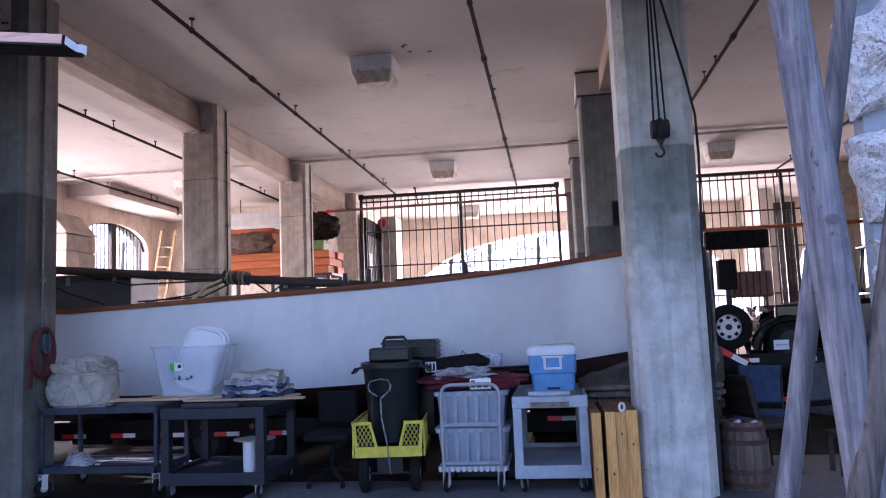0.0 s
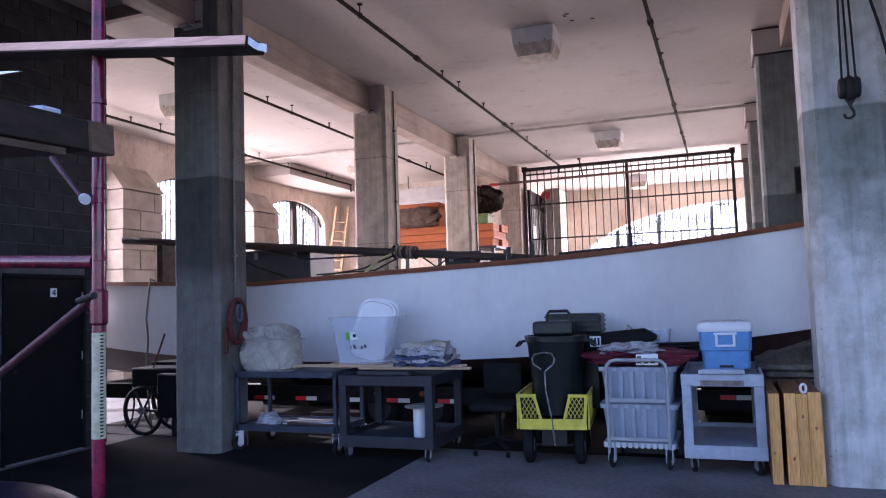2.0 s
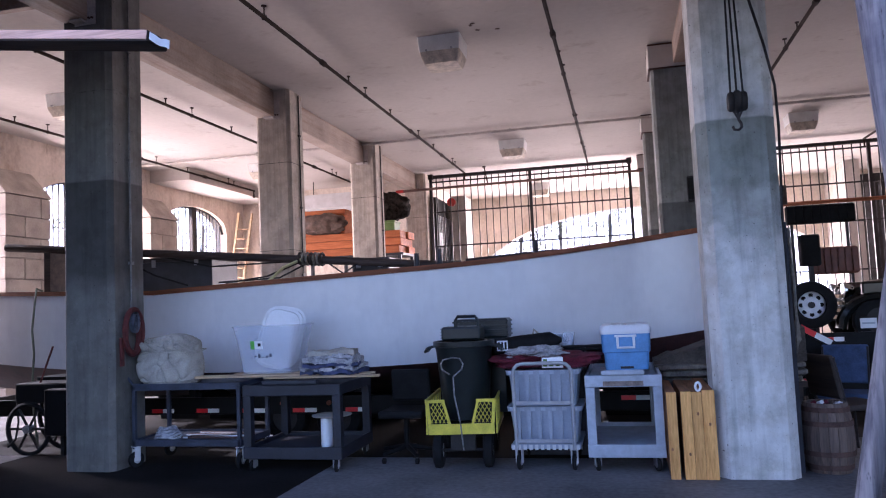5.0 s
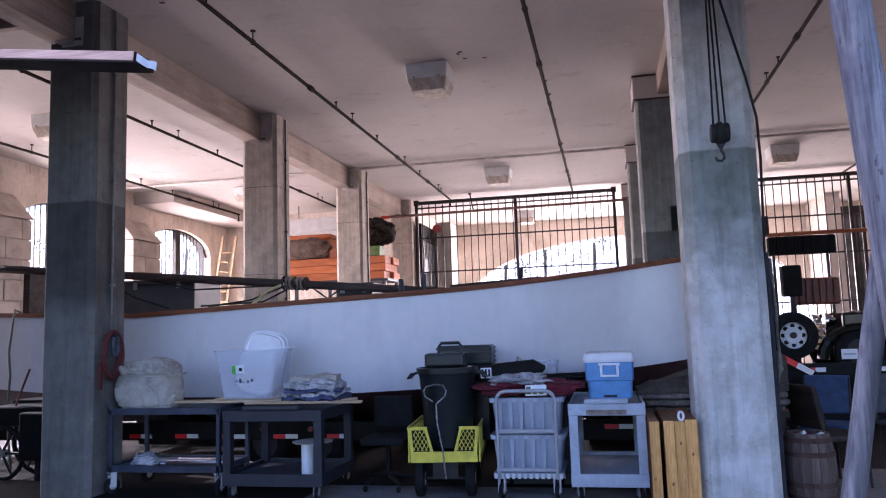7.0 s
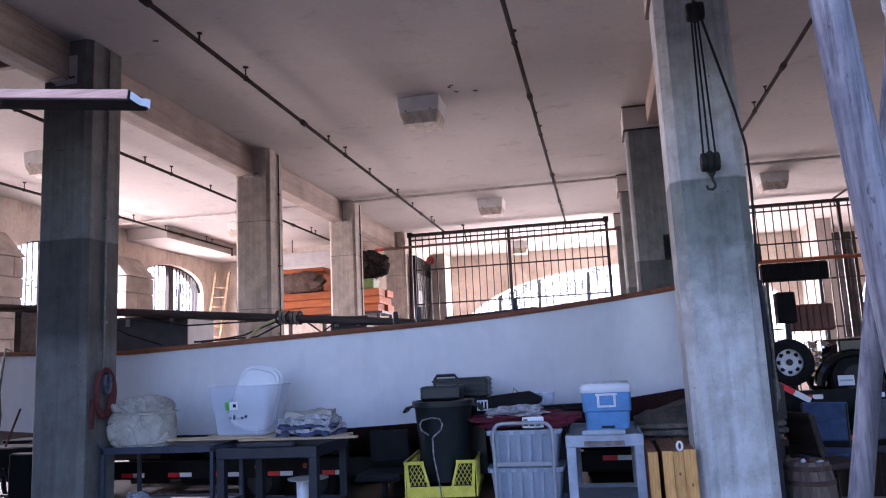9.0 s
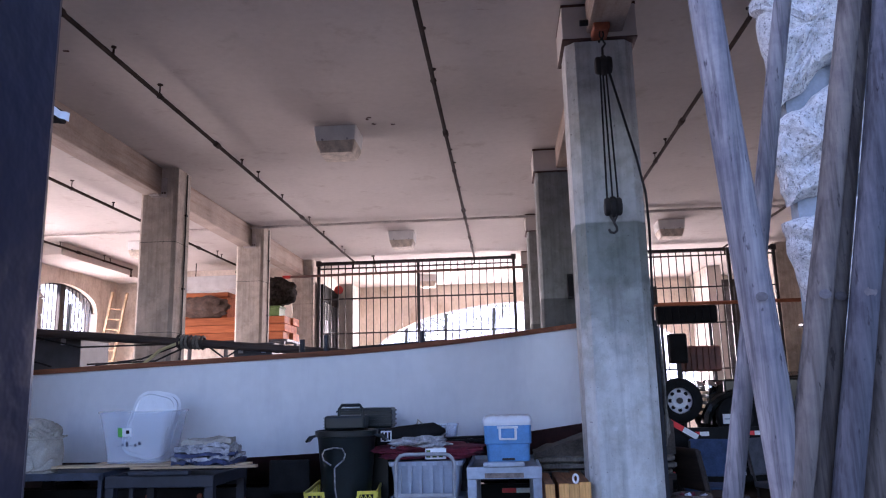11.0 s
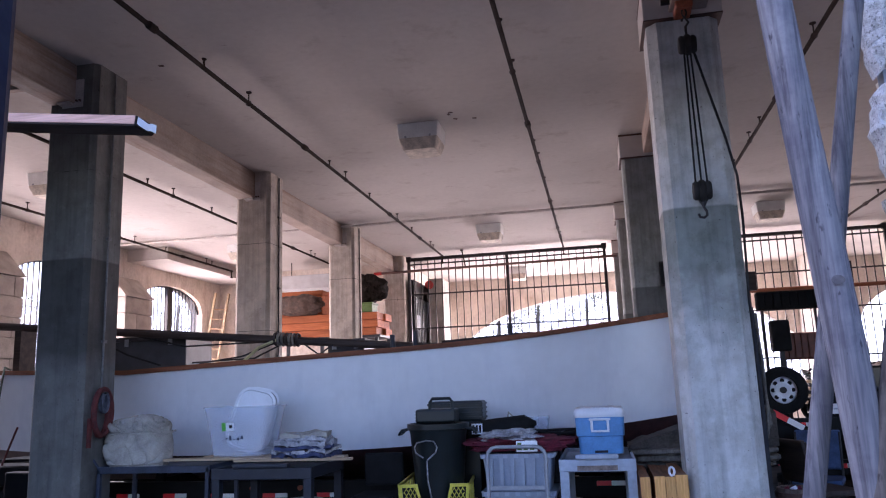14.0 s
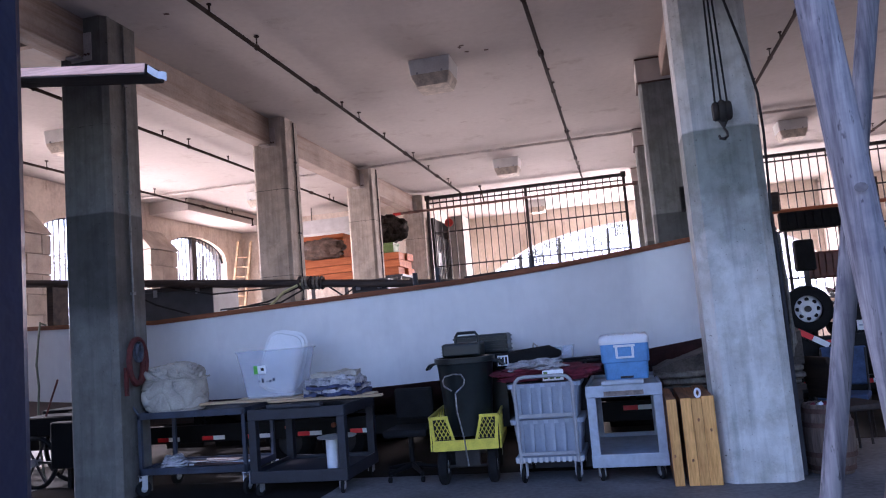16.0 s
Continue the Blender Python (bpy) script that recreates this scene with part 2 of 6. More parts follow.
M_PINE_D = wood('brown_pine_edge', (0.33, 0.15, 0.07), (0.15, 0.07, 0.035), 'Y', scale=24, rnd=0.2)
M_PLANK = wood('scaffold_plank_wood', (0.72, 0.43, 0.33), (0.48, 0.27, 0.20), 'X', scale=30)
M_DARKWOOD = wood('dark_plank_wood', (0.042, 0.031, 0.025), (0.020, 0.015, 0.013), 'X')
M_DARKWOOD.node_tree.nodes["Principled BSDF"].inputs["Specular IOR Level"].default_value = 0.1
M_CEDAR = wood("orange_cedar", (0.52, 0.17, 0.06), (0.32, 0.085, 0.03), "X")
M_GREYWOOD = weathered("weathered_spar", (0.25, 0.235, 0.24), (0.10, 0.095, 0.11))
M_BARREL = wood("barrel_oak", (0.15, 0.11, 0.09), (0.06, 0.045, 0.04), "Z")
M_RUST = mat("rusty_hoop", (0.10, 0.055, 0.045), 0.75, 0.4, var=0.3)
M_MAGENTA = mat("magenta_scaffold_paint", (0.15, 0.004, 0.030), 0.24, var=0.3, scale=9)
M_NAVY = mat("navy_paint", (0.0035, 0.0055, 0.021), 0.3, var=0.15, scale=4)
M_SPAR = wood('dark_spar', (0.055, 0.04, 0.034), (0.025, 0.02, 0.018), 'X')
M_YELLOWROPE = mat('yellow_rope', (0.45, 0.42, 0.22), 0.8, var=0.2)
M_DENIM_G = mat('grey_upholstery', (0.07, 0.075, 0.09), 0.85, var=0.2, scale=10)
M_GROUND = mat("asphalt", (0.048, 0.048, 0.048), 0.9, var=0.25, scale=2, fine=90, bump=0.3)
M_LENS = mat("prismatic_lens", (0.66, 0.58, 0.48), 0.65, var=0.2, scale=10)
M_TIRE = M_RUBBER
M_BROWNVINYL = mat("brown_vinyl", (0.17, 0.05, 0.028), 0.5, var=0.2)
M_DENIM = mat("blue_upholstery", (0.05, 0.085, 0.18), 0.85, var=0.2, scale=10)
M_WHITE_METAL = mat("grey_white_metal", (0.58, 0.59, 0.60), 0.5, var=0.08)
M_LEAF = mat("leaf_green", (0.11, 0.12, 0.05), 0.7, var=0.3)
M_BARK = mat("bark", (0.10, 0.085, 0.07), 0.9, var=0.3)

# ---- mesh helpers


def part(name, bm, material, parent=None, label="", smooth=False):
    """Links a bmesh as one mesh object, under a thing or a part when one is given."""
    me = bpy.data.meshes.new(name)
    bmesh.ops.recalc_face_normals(bm, faces=bm.faces)
    for f in bm.faces:
        f.smooth = smooth
    bm.to_mesh(me)
    bm.free()
    me.materials.append(material)
    if smooth:
        me.set_sharp_from_angle(angle=radians(40))
    ob = new(name, me)
    if parent is not None:
        ob.parent = parent
    if label:
        ob["label"] = label
    return ob


def thing(name, m, label, category, group=""):
    ob = new(name)
    ob.empty_display_size = 0.1
    ob.matrix_world = m
    return tagged(ob, label, category, group)


def box(bm, x0, x1, y0, y1, z0, z1, bevel=0.0, turn=None):
    r = bmesh.ops.create_cube(bm, size=1.0)
    m = Matrix.Translation(((x0 + x1) / 2, (y0 + y1) / 2, (z0 + z1) / 2)) @ Matrix.Diagonal((x1 - x0, y1 - y0, z1 - z0, 1))
    if turn is not None:
        m = turn @ m
    bmesh.ops.transform(bm, matrix=m, verts=r["verts"])
    if bevel:
        es = {e for v in r["verts"] for e in v.link_edges}
        bmesh.ops.bevel(bm, geom=list(es), offset=bevel, segments=2, profile=0.5, affect="EDGES")
    return bm


def B(*a, **k):
    return box(bmesh.new(), *a, **k)


def rod(bm, p, q, r, r2=None, seg=10):
    p, q = Vector(p), Vector(q)
    d = q - p
    m = Matrix.Translation((p + q) / 2) @ d.to_track_quat("Z", "Y").to_matrix().to_4x4()
    bmesh.ops.create_cone(bm, cap_ends=True, segments=seg, radius1=r, radius2=r if r2 is None else r2, depth=d.length, matrix=m)
    return bm


def tube(bm, pts, r, seg=8, closed=False):
    """A round bar bent along points."""
    pts = [Vector(p) for p in pts]
    rings, up, k = [], Vector((0, 0, 1)), len(pts)
    for i, p in enumerate(pts):
        a = pts[(i - 1) % k] if closed or i else p
        b = pts[(i + 1) % k] if closed or i < k - 1 else p
        d = (b - a).normalized()
        if abs(d.dot(up)) > 0.95:
            up = Vector((1, 0, 0))
        s = d.cross(up).normalized()
        up = s.cross(d).normalized()
        rings.append([bm.verts.new(p + (s * math.cos(t) + up * math.sin(t)) * r) for t in (math.tau * j / seg for j in range(seg))])
    for i in range(k if closed else k - 1):
        a, b = rings[i], rings[(i + 1) % k]
        for j in range(seg):
            bm.faces.new((a[j], a[(j + 1) % seg], b[(j + 1) % seg], b[j]))
    if not closed:
        bm.faces.new(rings[0][::-1])
        bm.faces.new(rings[-1])
    return bm


def lathe(bm, prof, seg=24, m=None, sx=1.0, sy=1.0, ring=False):
    """A turned shape about z from (radius, height) pairs."""
    m = m or Matrix()
    rings = []
    for r, z in prof:
        rings.append([bm.verts.new(m @ Vector((r * sx * math.cos(t), r * sy * math.sin(t), z))) for t in (math.tau * j / seg for j in range(seg))])
    for a, b in zip(rings, rings[1:] + (rings[:1] if ring else [])):
        for j in range(seg):
            bm.faces.new((a[j], a[(j + 1) % seg], b[(j + 1) % seg], b[j]))
    if not ring:
        bm.faces.new(rings[0][::-1])
        bm.faces.new(rings[-1])
    return bm


def loft(bm, rings, cap=True):
    vs = [[bm.verts.new(p) for p in ring] for ring in rings]
    for a, b in zip(vs, vs[1:]):
        for j in range(len(a)):
            bm.faces.new((a[j], a[(j + 1) % len(a)], b[(j + 1) % len(a)], b[j]))
    if cap:
        bm.faces.new(vs[0][::-1])
        bm.faces.new(vs[-1])
    return bm


def rounded(w, d, r, z, cx=0.0, cy=0.0, n=4):
    """A ring of points round a rectangle with rounded corners."""
    out = []
    for sx, sy, a0 in ((1, 1, 0), (-1, 1, 90), (-1, -1, 180), (1, -1, 270)):
        for k in range(n + 1):
            a = radians(a0 + 90 * k / n)
            out.append(Vector((cx + sx * (w / 2 - r) + r * math.cos(a), cy + sy * (d / 2 - r) + r * math.sin(a), z)))
    return out


def slab(bm, outline, axis, lo, hi):
    """A flat outline (pairs) pushed along an axis from lo to hi."""
    def p(u, v, w):
        return {"x": (w, u, v), "y": (u, w, v), "z": (u, v, w)}[axis]
    return loft(bm, [[Vector(p(u, v, lo)) for u, v in outline], [Vector(p(u, v, hi)) for u, v in outline]])


def wall_with_arches(bm, u0, u1, top, holes, axis, lo, hi):
    """A wall from u0 to u1, cut by openings (left, right, sill, springing, apex)."""
    edge = u0
    for a, b, sill, spring, apex in holes:
        slab(bm, [(edge, 0), (a, 0), (a, top), (edge, top)], axis, lo, hi)
        if sill > 0.01:
            slab(bm, [(a, 0), (b, 0), (b, sill), (a, sill)], axis, lo, hi)
        n = 30
        arc = [(a + (b - a) * k / n, spring + (apex - spring) * math.sqrt(max(0, 1 - (2 * k / n - 1) ** 2)) ** 1.0) for k in range(n + 1)]
        for (p, q) in zip(arc, arc[1:]):
            slab(bm, [p, q, (q[0], top), (p[0], top)], axis, lo, hi)
        edge = b
    slab(bm, [(edge, 0), (u1, 0), (u1, top), (edge, top)], axis, lo, hi)
    return bm


def structure(name, bm, material, label, category):
    return tagged(part(name, bm, material), label, category, kind="structure")


# ---- the large structure
CEIL, COLS_Y = 5.36, (6.93, 11.46, 15.95, 20.4)
structure("ground", B(-250, 250, -300, 300, -0.5, -0.03), M_GROUND, "dark asphalt ground round the building", "ground")
structure("floor", B(-12.0, 16, 4.2, 26.9, -0.3, 0.0), M_FLOOR, "worn grey concrete floor with scuffs", "floor")
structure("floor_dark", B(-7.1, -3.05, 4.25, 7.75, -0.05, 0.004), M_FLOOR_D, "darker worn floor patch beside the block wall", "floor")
# these two near-black sheets paint in the shade beneath the trailers
structure("floor_shade_boat", B(-8.4, 1.3, 7.76, 11.8, -0.05, 0.004), M_FLOOR_D, "dark floor sheet painting the shade under the boat trailer", "floor")
structure("floor_shade_trailer", B(1.3, 5.5, 8.9, 12.6, -0.05, 0.004), M_FLOOR_D, "dark floor sheet painting the shade under the utility trailer", "floor")
structure("forecourt", B(-16, 20, -9, 4.2, -0.3, -0.004), M_GROUND, "dark asphalt forecourt before the opening", "floor")
# unseen mass above the ceiling, added to cast shade over the forecourt
structure("upper_shade_block", B(-12.3, 16.3, 4.2, 27.0, CEIL + 0.36, 15.0), M_WALL, "unseen plain block over the building, added to shade the forecourt", "building")
# out-of-view front wall, added to limit the sky light; right arch lets some in
bm = bmesh.new()
wall_with_arches(bm, -12.3, 16.3, 15.0, [(-6.3, 1.9, 0.0, 3.9, 4.55), (3.3, 9.6, 0.0, 3.9, 4.55)], "y", 3.72, 4.18)
structure("wall_facade", bm, M_STONE_M, "unseen stone front wall, its wide low arches limiting the daylight", "wall")
structure("ceiling", B(-12.3, 16.3, 4.19, 27.0, CEIL, CEIL + 0.35), M_CEIL, "white painted concrete ceiling with faint stains", "ceiling")

WIN_Y = ((8.45, 11.45), (12.90, 15.90), (17.35, 20.55))
bm = bmesh.new()
wall_with_arches(bm, 4.19, 22.2, CEIL, [(a, b, 0.25, 4.05, 4.68) for a, b in WIN_Y], "x", -12.1, -11.7)
structure("wall_west", bm, M_WALL, "pale stained plaster wall with arched barred openings", "wall")
bm = bmesh.new()
# second opening is unseen, added to hold the far-bay lamp
wall_with_arches(bm, -5.6, 15.8, CEIL, [(-5.25, 6.70, 0.6, 2.0, 4.68), (8.3, 14.3, 0.6, 3.0, 4.6)], "y", 26.45, 26.85)
structure("wall_north", bm, M_WALL, "pale plaster back wall with wide arched openings", "wall")
structure("wall_north_west", B(-12.1, -5.75, 21.6, 22.0, 0, CEIL), M_WALL, "pale plaster end wall of the side bay", "wall")
structure("wall_store", B(-5.9, -5.6, 21.1, 26.85, 0, CEIL), M_WALL, "plain wall between bays", "wall")
# out-of-view wall, added to keep direct sun off the poles and scaffold
structure("wall_sun_block", B(-8.5, -8.1, 0.5, 3.70, -0.01, 7.0), M_WALL, "unseen plain wall added to block sun from the forecourt", "wall")
structure("wall_east", B(15.8, 16.1, 4.19, 26.85, 0, CEIL), M_WALL, "plain pale side wall", "wall")


M_JOINT = mat("joint_line", (0.15, 0.145, 0.135), 0.9, var=0.4, scale=9)


def column(name, x0, x1, y0, material, label, depth=0.60, top=CEIL, joints=(), c=0.055):
    w, d = x1 - x0, depth
    ring = [(c, 0), (w - c, 0), (w, c), (w, d - c), (w - c, d), (c, d), (0, d - c), (0, c)]
    bm = bmesh.new()
    loft(bm, [[Vector((u, v, z)) for u, v in ring] for z in (0, 1.8, 3.4, top)])
    col = thing(name, pose(x0, y0, 0), label, "column", "concrete columns")
    part("shaft", bm, material, col)
    for z in joints:
        part("form_joint", loft(bmesh.new(), [[Vector((u + (0.0012 if u > w / 2 else -0.0012), v + (0.0012 if v > d / 2 else -0.0012), zz)) for u, v in ring] for zz in (z, z + 0.009)]), M_JOINT, col)
    return col


LX0, LX1, RX0, RX1 = -5.945, -5.325, 0.693, 1.359
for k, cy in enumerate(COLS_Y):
    column("column", LX0, LX1, cy, M_CONC_SHADE if k == 0 else M_CONC_B,
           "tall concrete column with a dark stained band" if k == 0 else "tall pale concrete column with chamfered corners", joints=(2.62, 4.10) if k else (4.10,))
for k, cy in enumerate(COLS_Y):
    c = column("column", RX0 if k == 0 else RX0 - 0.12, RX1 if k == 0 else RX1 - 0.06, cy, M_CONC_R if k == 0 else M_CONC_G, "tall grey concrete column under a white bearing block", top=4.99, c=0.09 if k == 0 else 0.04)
    part("bearing_block", B(-0.03, 0.70, -0.05, 0.62, 4.99, CEIL - 0.004, 0.01), M_CEIL, c, "white painted bearing block with rusty edge")
    part("rust_edge", B(-0.033, 0.703, -0.053, 0.62, 4.978, 4.99), M_RUST, c)
    part("top_edge", B(-0.033, 0.703, -0.053, 0.62, CEIL - 0.03, CEIL - 0.003), M_RUST, c, "rust stained top edge")
for cy in COLS_Y:
    column("column", 7.35, 8.0, cy, M_CONC_B, "tall pale concrete column in the far bay")

# beams between the columns
tagged(part("beam", B(-7.20, LX0 - 0.002, 6.97, 7.066, 5.19, CEIL - 0.002, 0.01), M_BEAM), "shaded cross beam from the block wall to a column", "beam", "beams", "structure")
for a, b in zip((4.96,) + COLS_Y, COLS_Y):
    y0 = a if a < 6 else a + 0.602
    tagged(part("beam", B(-5.88, -5.585, y0, b - 0.002, 4.90, CEIL - 0.002, 0.012), M_BEAM), "cream painted beam between concrete columns", "beam", "beams", "structure")
    tagged(part("beam", B(0.90, 1.25, y0, b - 0.06, 5.03, CEIL - 0.002, 0.012), M_BEAM), "cream painted beam between concrete columns", "beam", "beams", "structure")
    br = thing("bracket", pose(-5.69, b, 4.90), "pale steel bracket bolted under a beam end", "bracket", "beam brackets")
    part("plate", B(-0.06, 0.205, -0.014, -0.002, -0.05, 0.28, 0.003), M_PIPE_W, br)
    part("seat_plate", B(-0.06, 0.10, -0.10, -0.014, -0.03, -0.008), M_PIPE_W, br)
    for bx in (0.135, 0.175):
        part("bolt", rod(bmesh.new(), (bx, -0.016, 0.02), (bx, -0.035, 0.02), 0.014, seg=6), M_RUST, br)
tagged(part("soffit", B(-11.68, -10.55, 16.75, 21.58, 5.05, CEIL - 0.002), M_CEIL), "white boxed soffit under the ceiling", "soffit", kind="structure")


# ---- the boat
def boat():
    """A long open wooden boat: white topsides, dark bottom, timber rail."""
    root = thing("wooden_boat", pose(-3.0, 9.45, 0), "long white wooden boat with brown timber rail on a trailer", "boat")
    n = 44

    def sheer(u):
        return 1.93 + 0.035 * max(0, u + 2.9) + 0.0195 * max(0, u - 0.8) ** 2 + 0.04 * max(0, -u - 2.9)

    def beam(u):
        if u > 0:
            return 1.02 * max(0.004, 1 - (u / 4.24) ** 3.2) ** 0.75
        return 1.02 * max(0.02, 1 - (-u / 7.6) ** 2.6) ** 0.8

    def low(u):
        return 0.9014 + 0.0332 * u + 0.0101 * u * u

    us = [-7.4 + 11.62 * k / n for k in range(n + 1)]
    rings, rb, rails = [], [], []
    for u in us:
        b, s, w = beam(u), sheer(u), low(u)
        pts = []
        for k in range(7):
            f = k / 6
            pts.append((b * (0.93 + 0.07 * f ** 0.6) + 0.02 * math.sin(math.pi * f), w + (s - w) * f))
        rings.append([Vector((u, -y, z)) for y, z in pts] + [Vector((u, -y + 0.05 if y > 0.06 else -y, z)) for y, z in pts[::-1]])
        bl = b * 0.93
        kz = 0.50 + 0.012 * max(0, abs(u) - 3) ** 2.2
        rb.append([Vector((u, -bl, w)), Vector((u, -bl * 0.86, w - 0.14)), Vector((u, -bl * 0.5, min(w - 0.2, kz + 0.15))), Vector((u, 0, min(w - 0.22, kz))),
                   Vector((u, bl * 0.5, min(w - 0.2, kz + 0.15))), Vector((u, bl * 0.86, w - 0.14)), Vector((u, bl, w))])
        rails.append([Vector((u, -b - 0.035, s - 0.045)), Vector((u, -b - 0.035, s + 0.012)), Vector((u, -b + 0.09, s + 0.012)), Vector((u, -b + 0.09, s - 0.045))])
    mirror = lambda rr: [[Vector((p.x, -p.y, p.z)) for p in r] for r in rr]
    part("topside", loft(bmesh.new(), rings), M_HULL, root, smooth=True)
    part("topside", loft(bmesh.new(), mirror(rings)), M_HULL, root, smooth=True)
    part("bottom", loft(bmesh.new(), rb), M_BOTTOM, root, "dark red bottom paint", smooth=True)
    part("rail", loft(bmesh.new(), rails), M_RAIL, root, "brown varnished timber rail")
    part("rail", loft(bmesh.new(), mirror(rails)), M_RAIL, root, "brown varnished timber rail")
    for u in (-3.5, -1.0, 1.5):
        part("thwart", B(u - 0.13, u + 0.13, -beam(u) * 0.95, beam(u) * 0.95, 1.55, 1.60), M_RAIL, root)
    for u, h in ((0.62, 0.17), (0.9, 0.2), (2.02, 0.16)):
        part("thole_post", rod(bmesh.new(), (u, -beam(u) + 0.1, sheer(u) - 0.1), (u, -beam(u) + 0.1, sheer(u) + h), 0.035, 0.03), M_CART_D, root)
    return root


boat()


# ---- pipes, lamps and gates
def pipe_run(x, y0, y1, z, joints, hangers, drops):
    p = thing("sprinkler_pipe", pose(x, y0, z), "thin dark brown sprinkler pipe hung under the ceiling", "pipe", "sprinkler pipes")
    n = y1 - y0
    part("pipe", rod(bmesh.new(), (0, 0, 0), (0, n, 0), 0.026), M_PIPE, p)
    for j in joints:
        part("coupling", rod(bmesh.new(), (0, j - y0 - 0.06, 0), (0, j - y0 + 0.06, 0), 0.042), M_PIPE, p)
    for h in hangers:
        bm = rod(bmesh.new(), (0, h - y0, 0), (0, h - y0, CEIL - z), 0.008, seg=6)
        rod(bm, (0, h - y0, CEIL - z - 0.012), (0, h - y0, CEIL - z), 0.035)
        tube(bm, [(0.034 * math.cos(t), h - y0, 0.034 * math.sin(t)) for t in (math.tau * k / 8 for k in range(8))], 0.006, 5, True)
        part("hanger", bm, M_PIPE, p)
    for d in drops:
        bm = rod(bmesh.new(), (0, d - y0, 0.02), (0, d - y0, 0.10), 0.012, seg=8)
        rod(bm, (0, d - y0, 0.10), (0, d - y0, 0.115), 0.028, seg=8)
        part("sprinkler_head", bm, M_PIPE, p)
    bm = rod(bmesh.new(), (0, n - 0.04, 0.02), (0, n - 0.04, -0.18), 0.02, seg=8)
    rod(bm, (0, n - 0.04, -0.18), (0, n - 0.04, -0.21), 0.045, 0.03, seg=8)
    part("end_drop", bm, M_PIPE, p)
    return p


PIPE_Z = 5.21
for x in (-10.5, -7.42, -4.1, -0.745, 2.56, 5.95):
    pipe_run(x, 5.0, 20.1, PIPE_Z, (6.1, 10.05, 14.7, 17.4), (5.4, 8.2, 11.9, 15.3, 18.6), (7.1, 11.1, 13.3, 16.6, 18.9))
cp = thing("sprinkler_main", pose(-11.6, 15.86, 5.30), "pale painted sprinkler main running across the bays", "pipe")
part("pipe", rod(bmesh.new(), (0, 0, 0), (27.2, 0, 0), 0.03), M_PIPE_W, cp)
for x in (-10.5, -7.42, -4.1, -0.745, 2.56, 5.95):
    part("riser", rod(bmesh.new(), (x + 11.6, 0, 0), (x + 11.6, 0, PIPE_Z - 5.30), 0.02), M_PIPE_W, cp)
for x in (-8.2, -5.0, -2.2, 3.4, 6.6):
    part("hanger", rod(bmesh.new(), (x + 11.6, 0, 0), (x + 11.6, 0, CEIL - 5.30), 0.009, seg=6), M_PIPE_W, cp)


def ceiling_lamp(x, y):
    o = thing("ceiling_lamp", pose(x, y, CEIL), "boxy grey ceiling lamp with a yellowed prismatic lens, unlit", "lamp", "ceiling lamps")
    bm = loft(bmesh.new(), [rounded(0.61, 0.57, 0.02, -0.001), rounded(0.575, 0.55, 0.02, -0.215)])
    part("housing", bm, M_LAMPBOX, o)
    bm = loft(bmesh.new(), [rounded(0.57, 0.545, 0.02, -0.216), rounded(0.55, 0.53, 0.03, -0.27), rounded(0.47, 0.45, 0.05, -0.38)])
    part("lens", bm, M_LENS, o, "yellowed ribbed lens")
    for k in (-0.18, 0.18):
        part("latch", B(k - 0.015, k + 0.015, -0.29, -0.276, -0.215, -0.19), M_STEEL, o)
    return o


for x, y in ((-2.32, 10.19), (-2.35, 17.33), (3.93, 17.32), (-8.83, 10.58), (-8.75, 17.3), (-2.43, 24.2), (4.2, 10.1), (10.3, 17.3)):
    ceiling_lamp(x, y)

# ceiling scars
sc = tagged(part("ceiling_scar", B(-0.03, 0.03, -0.018, 0.018, -0.006, -0.001), M_RUST), "rusty patch on the white ceiling", "stain", "ceiling scars")
sc.matrix_world = pose(-1.78, 9.66, CEIL)
for x, y, a in ((-1.76, 9.92, 40), (-1.49, 9.97, 10), (-1.82, 9.72, 80), (-4.7, 7.2, 15)):
    copy_thing(sc, pose(x, y, CEIL, 0, 0, a))


def iron_gate(x0, x1, y, mids):
    g = thing("iron_gate", pose(x0, y, 0), "tall black iron bar gate across the bay", "gate", "iron gates")
    w, top = x1 - x0, 5.15
    for x in (0.04, w - 0.04, *[m - x0 for m in mids]):
        part("post", B(x - 0.04, x + 0.04, -0.04, 0.04, 0, top), M_IRON, g)
    part("top_rail", B(0, w, -0.045, 0.045, top, top + 0.09), M_IRON, g)
    for z in (0.2, 2.0, 3.21, 4.17, 5.03):
        part("rail", B(0.08, w - 0.08, -0.012, 0.012, z, z + 0.04), M_IRON, g)
    n = int(w / 0.195)
    bar = None
    for k in range(1, n):
        x = w * k / n
        if bar is None:
            bar = part("bar", B(-0.0125, 0.0125, -0.0125, 0.0125, 0.1, top), M_IRON, g)
            bar.location = (x, 0, 0)
        else:
            o = bar.copy()
            scene.collection.objects.link(o)
            o.location = (x, 0, 0)
    for x in (0.04, w - 0.04):
        part("cap", B(x - 0.07, x + 0.07, -0.07, 0.07, top - 0.02, top + 0.13, 0.01), M_IRON, g)
    return g


iron_gate(-5.17, 0.37, 20.3, (-2.32,))
iron_gate(1.31, 7.33, 20.3, (6.1,))
iron_gate(8.02, 15.6, 20.3, (11.8,))
pr = thing("brown_pipe", pose(-6.0, 20.14, 4.84), "brown pipe running across in front of the gates", "pipe")
part("pipe", rod(bmesh.new(), (0, 0, 0), (6.65, 0, 0.05), 0.035), M_PIPE_B, pr)
part("red_end", rod(bmesh.new(), (-0.12, 0, 0), (0.1, 0, 0), 0.045), M_RED, pr)
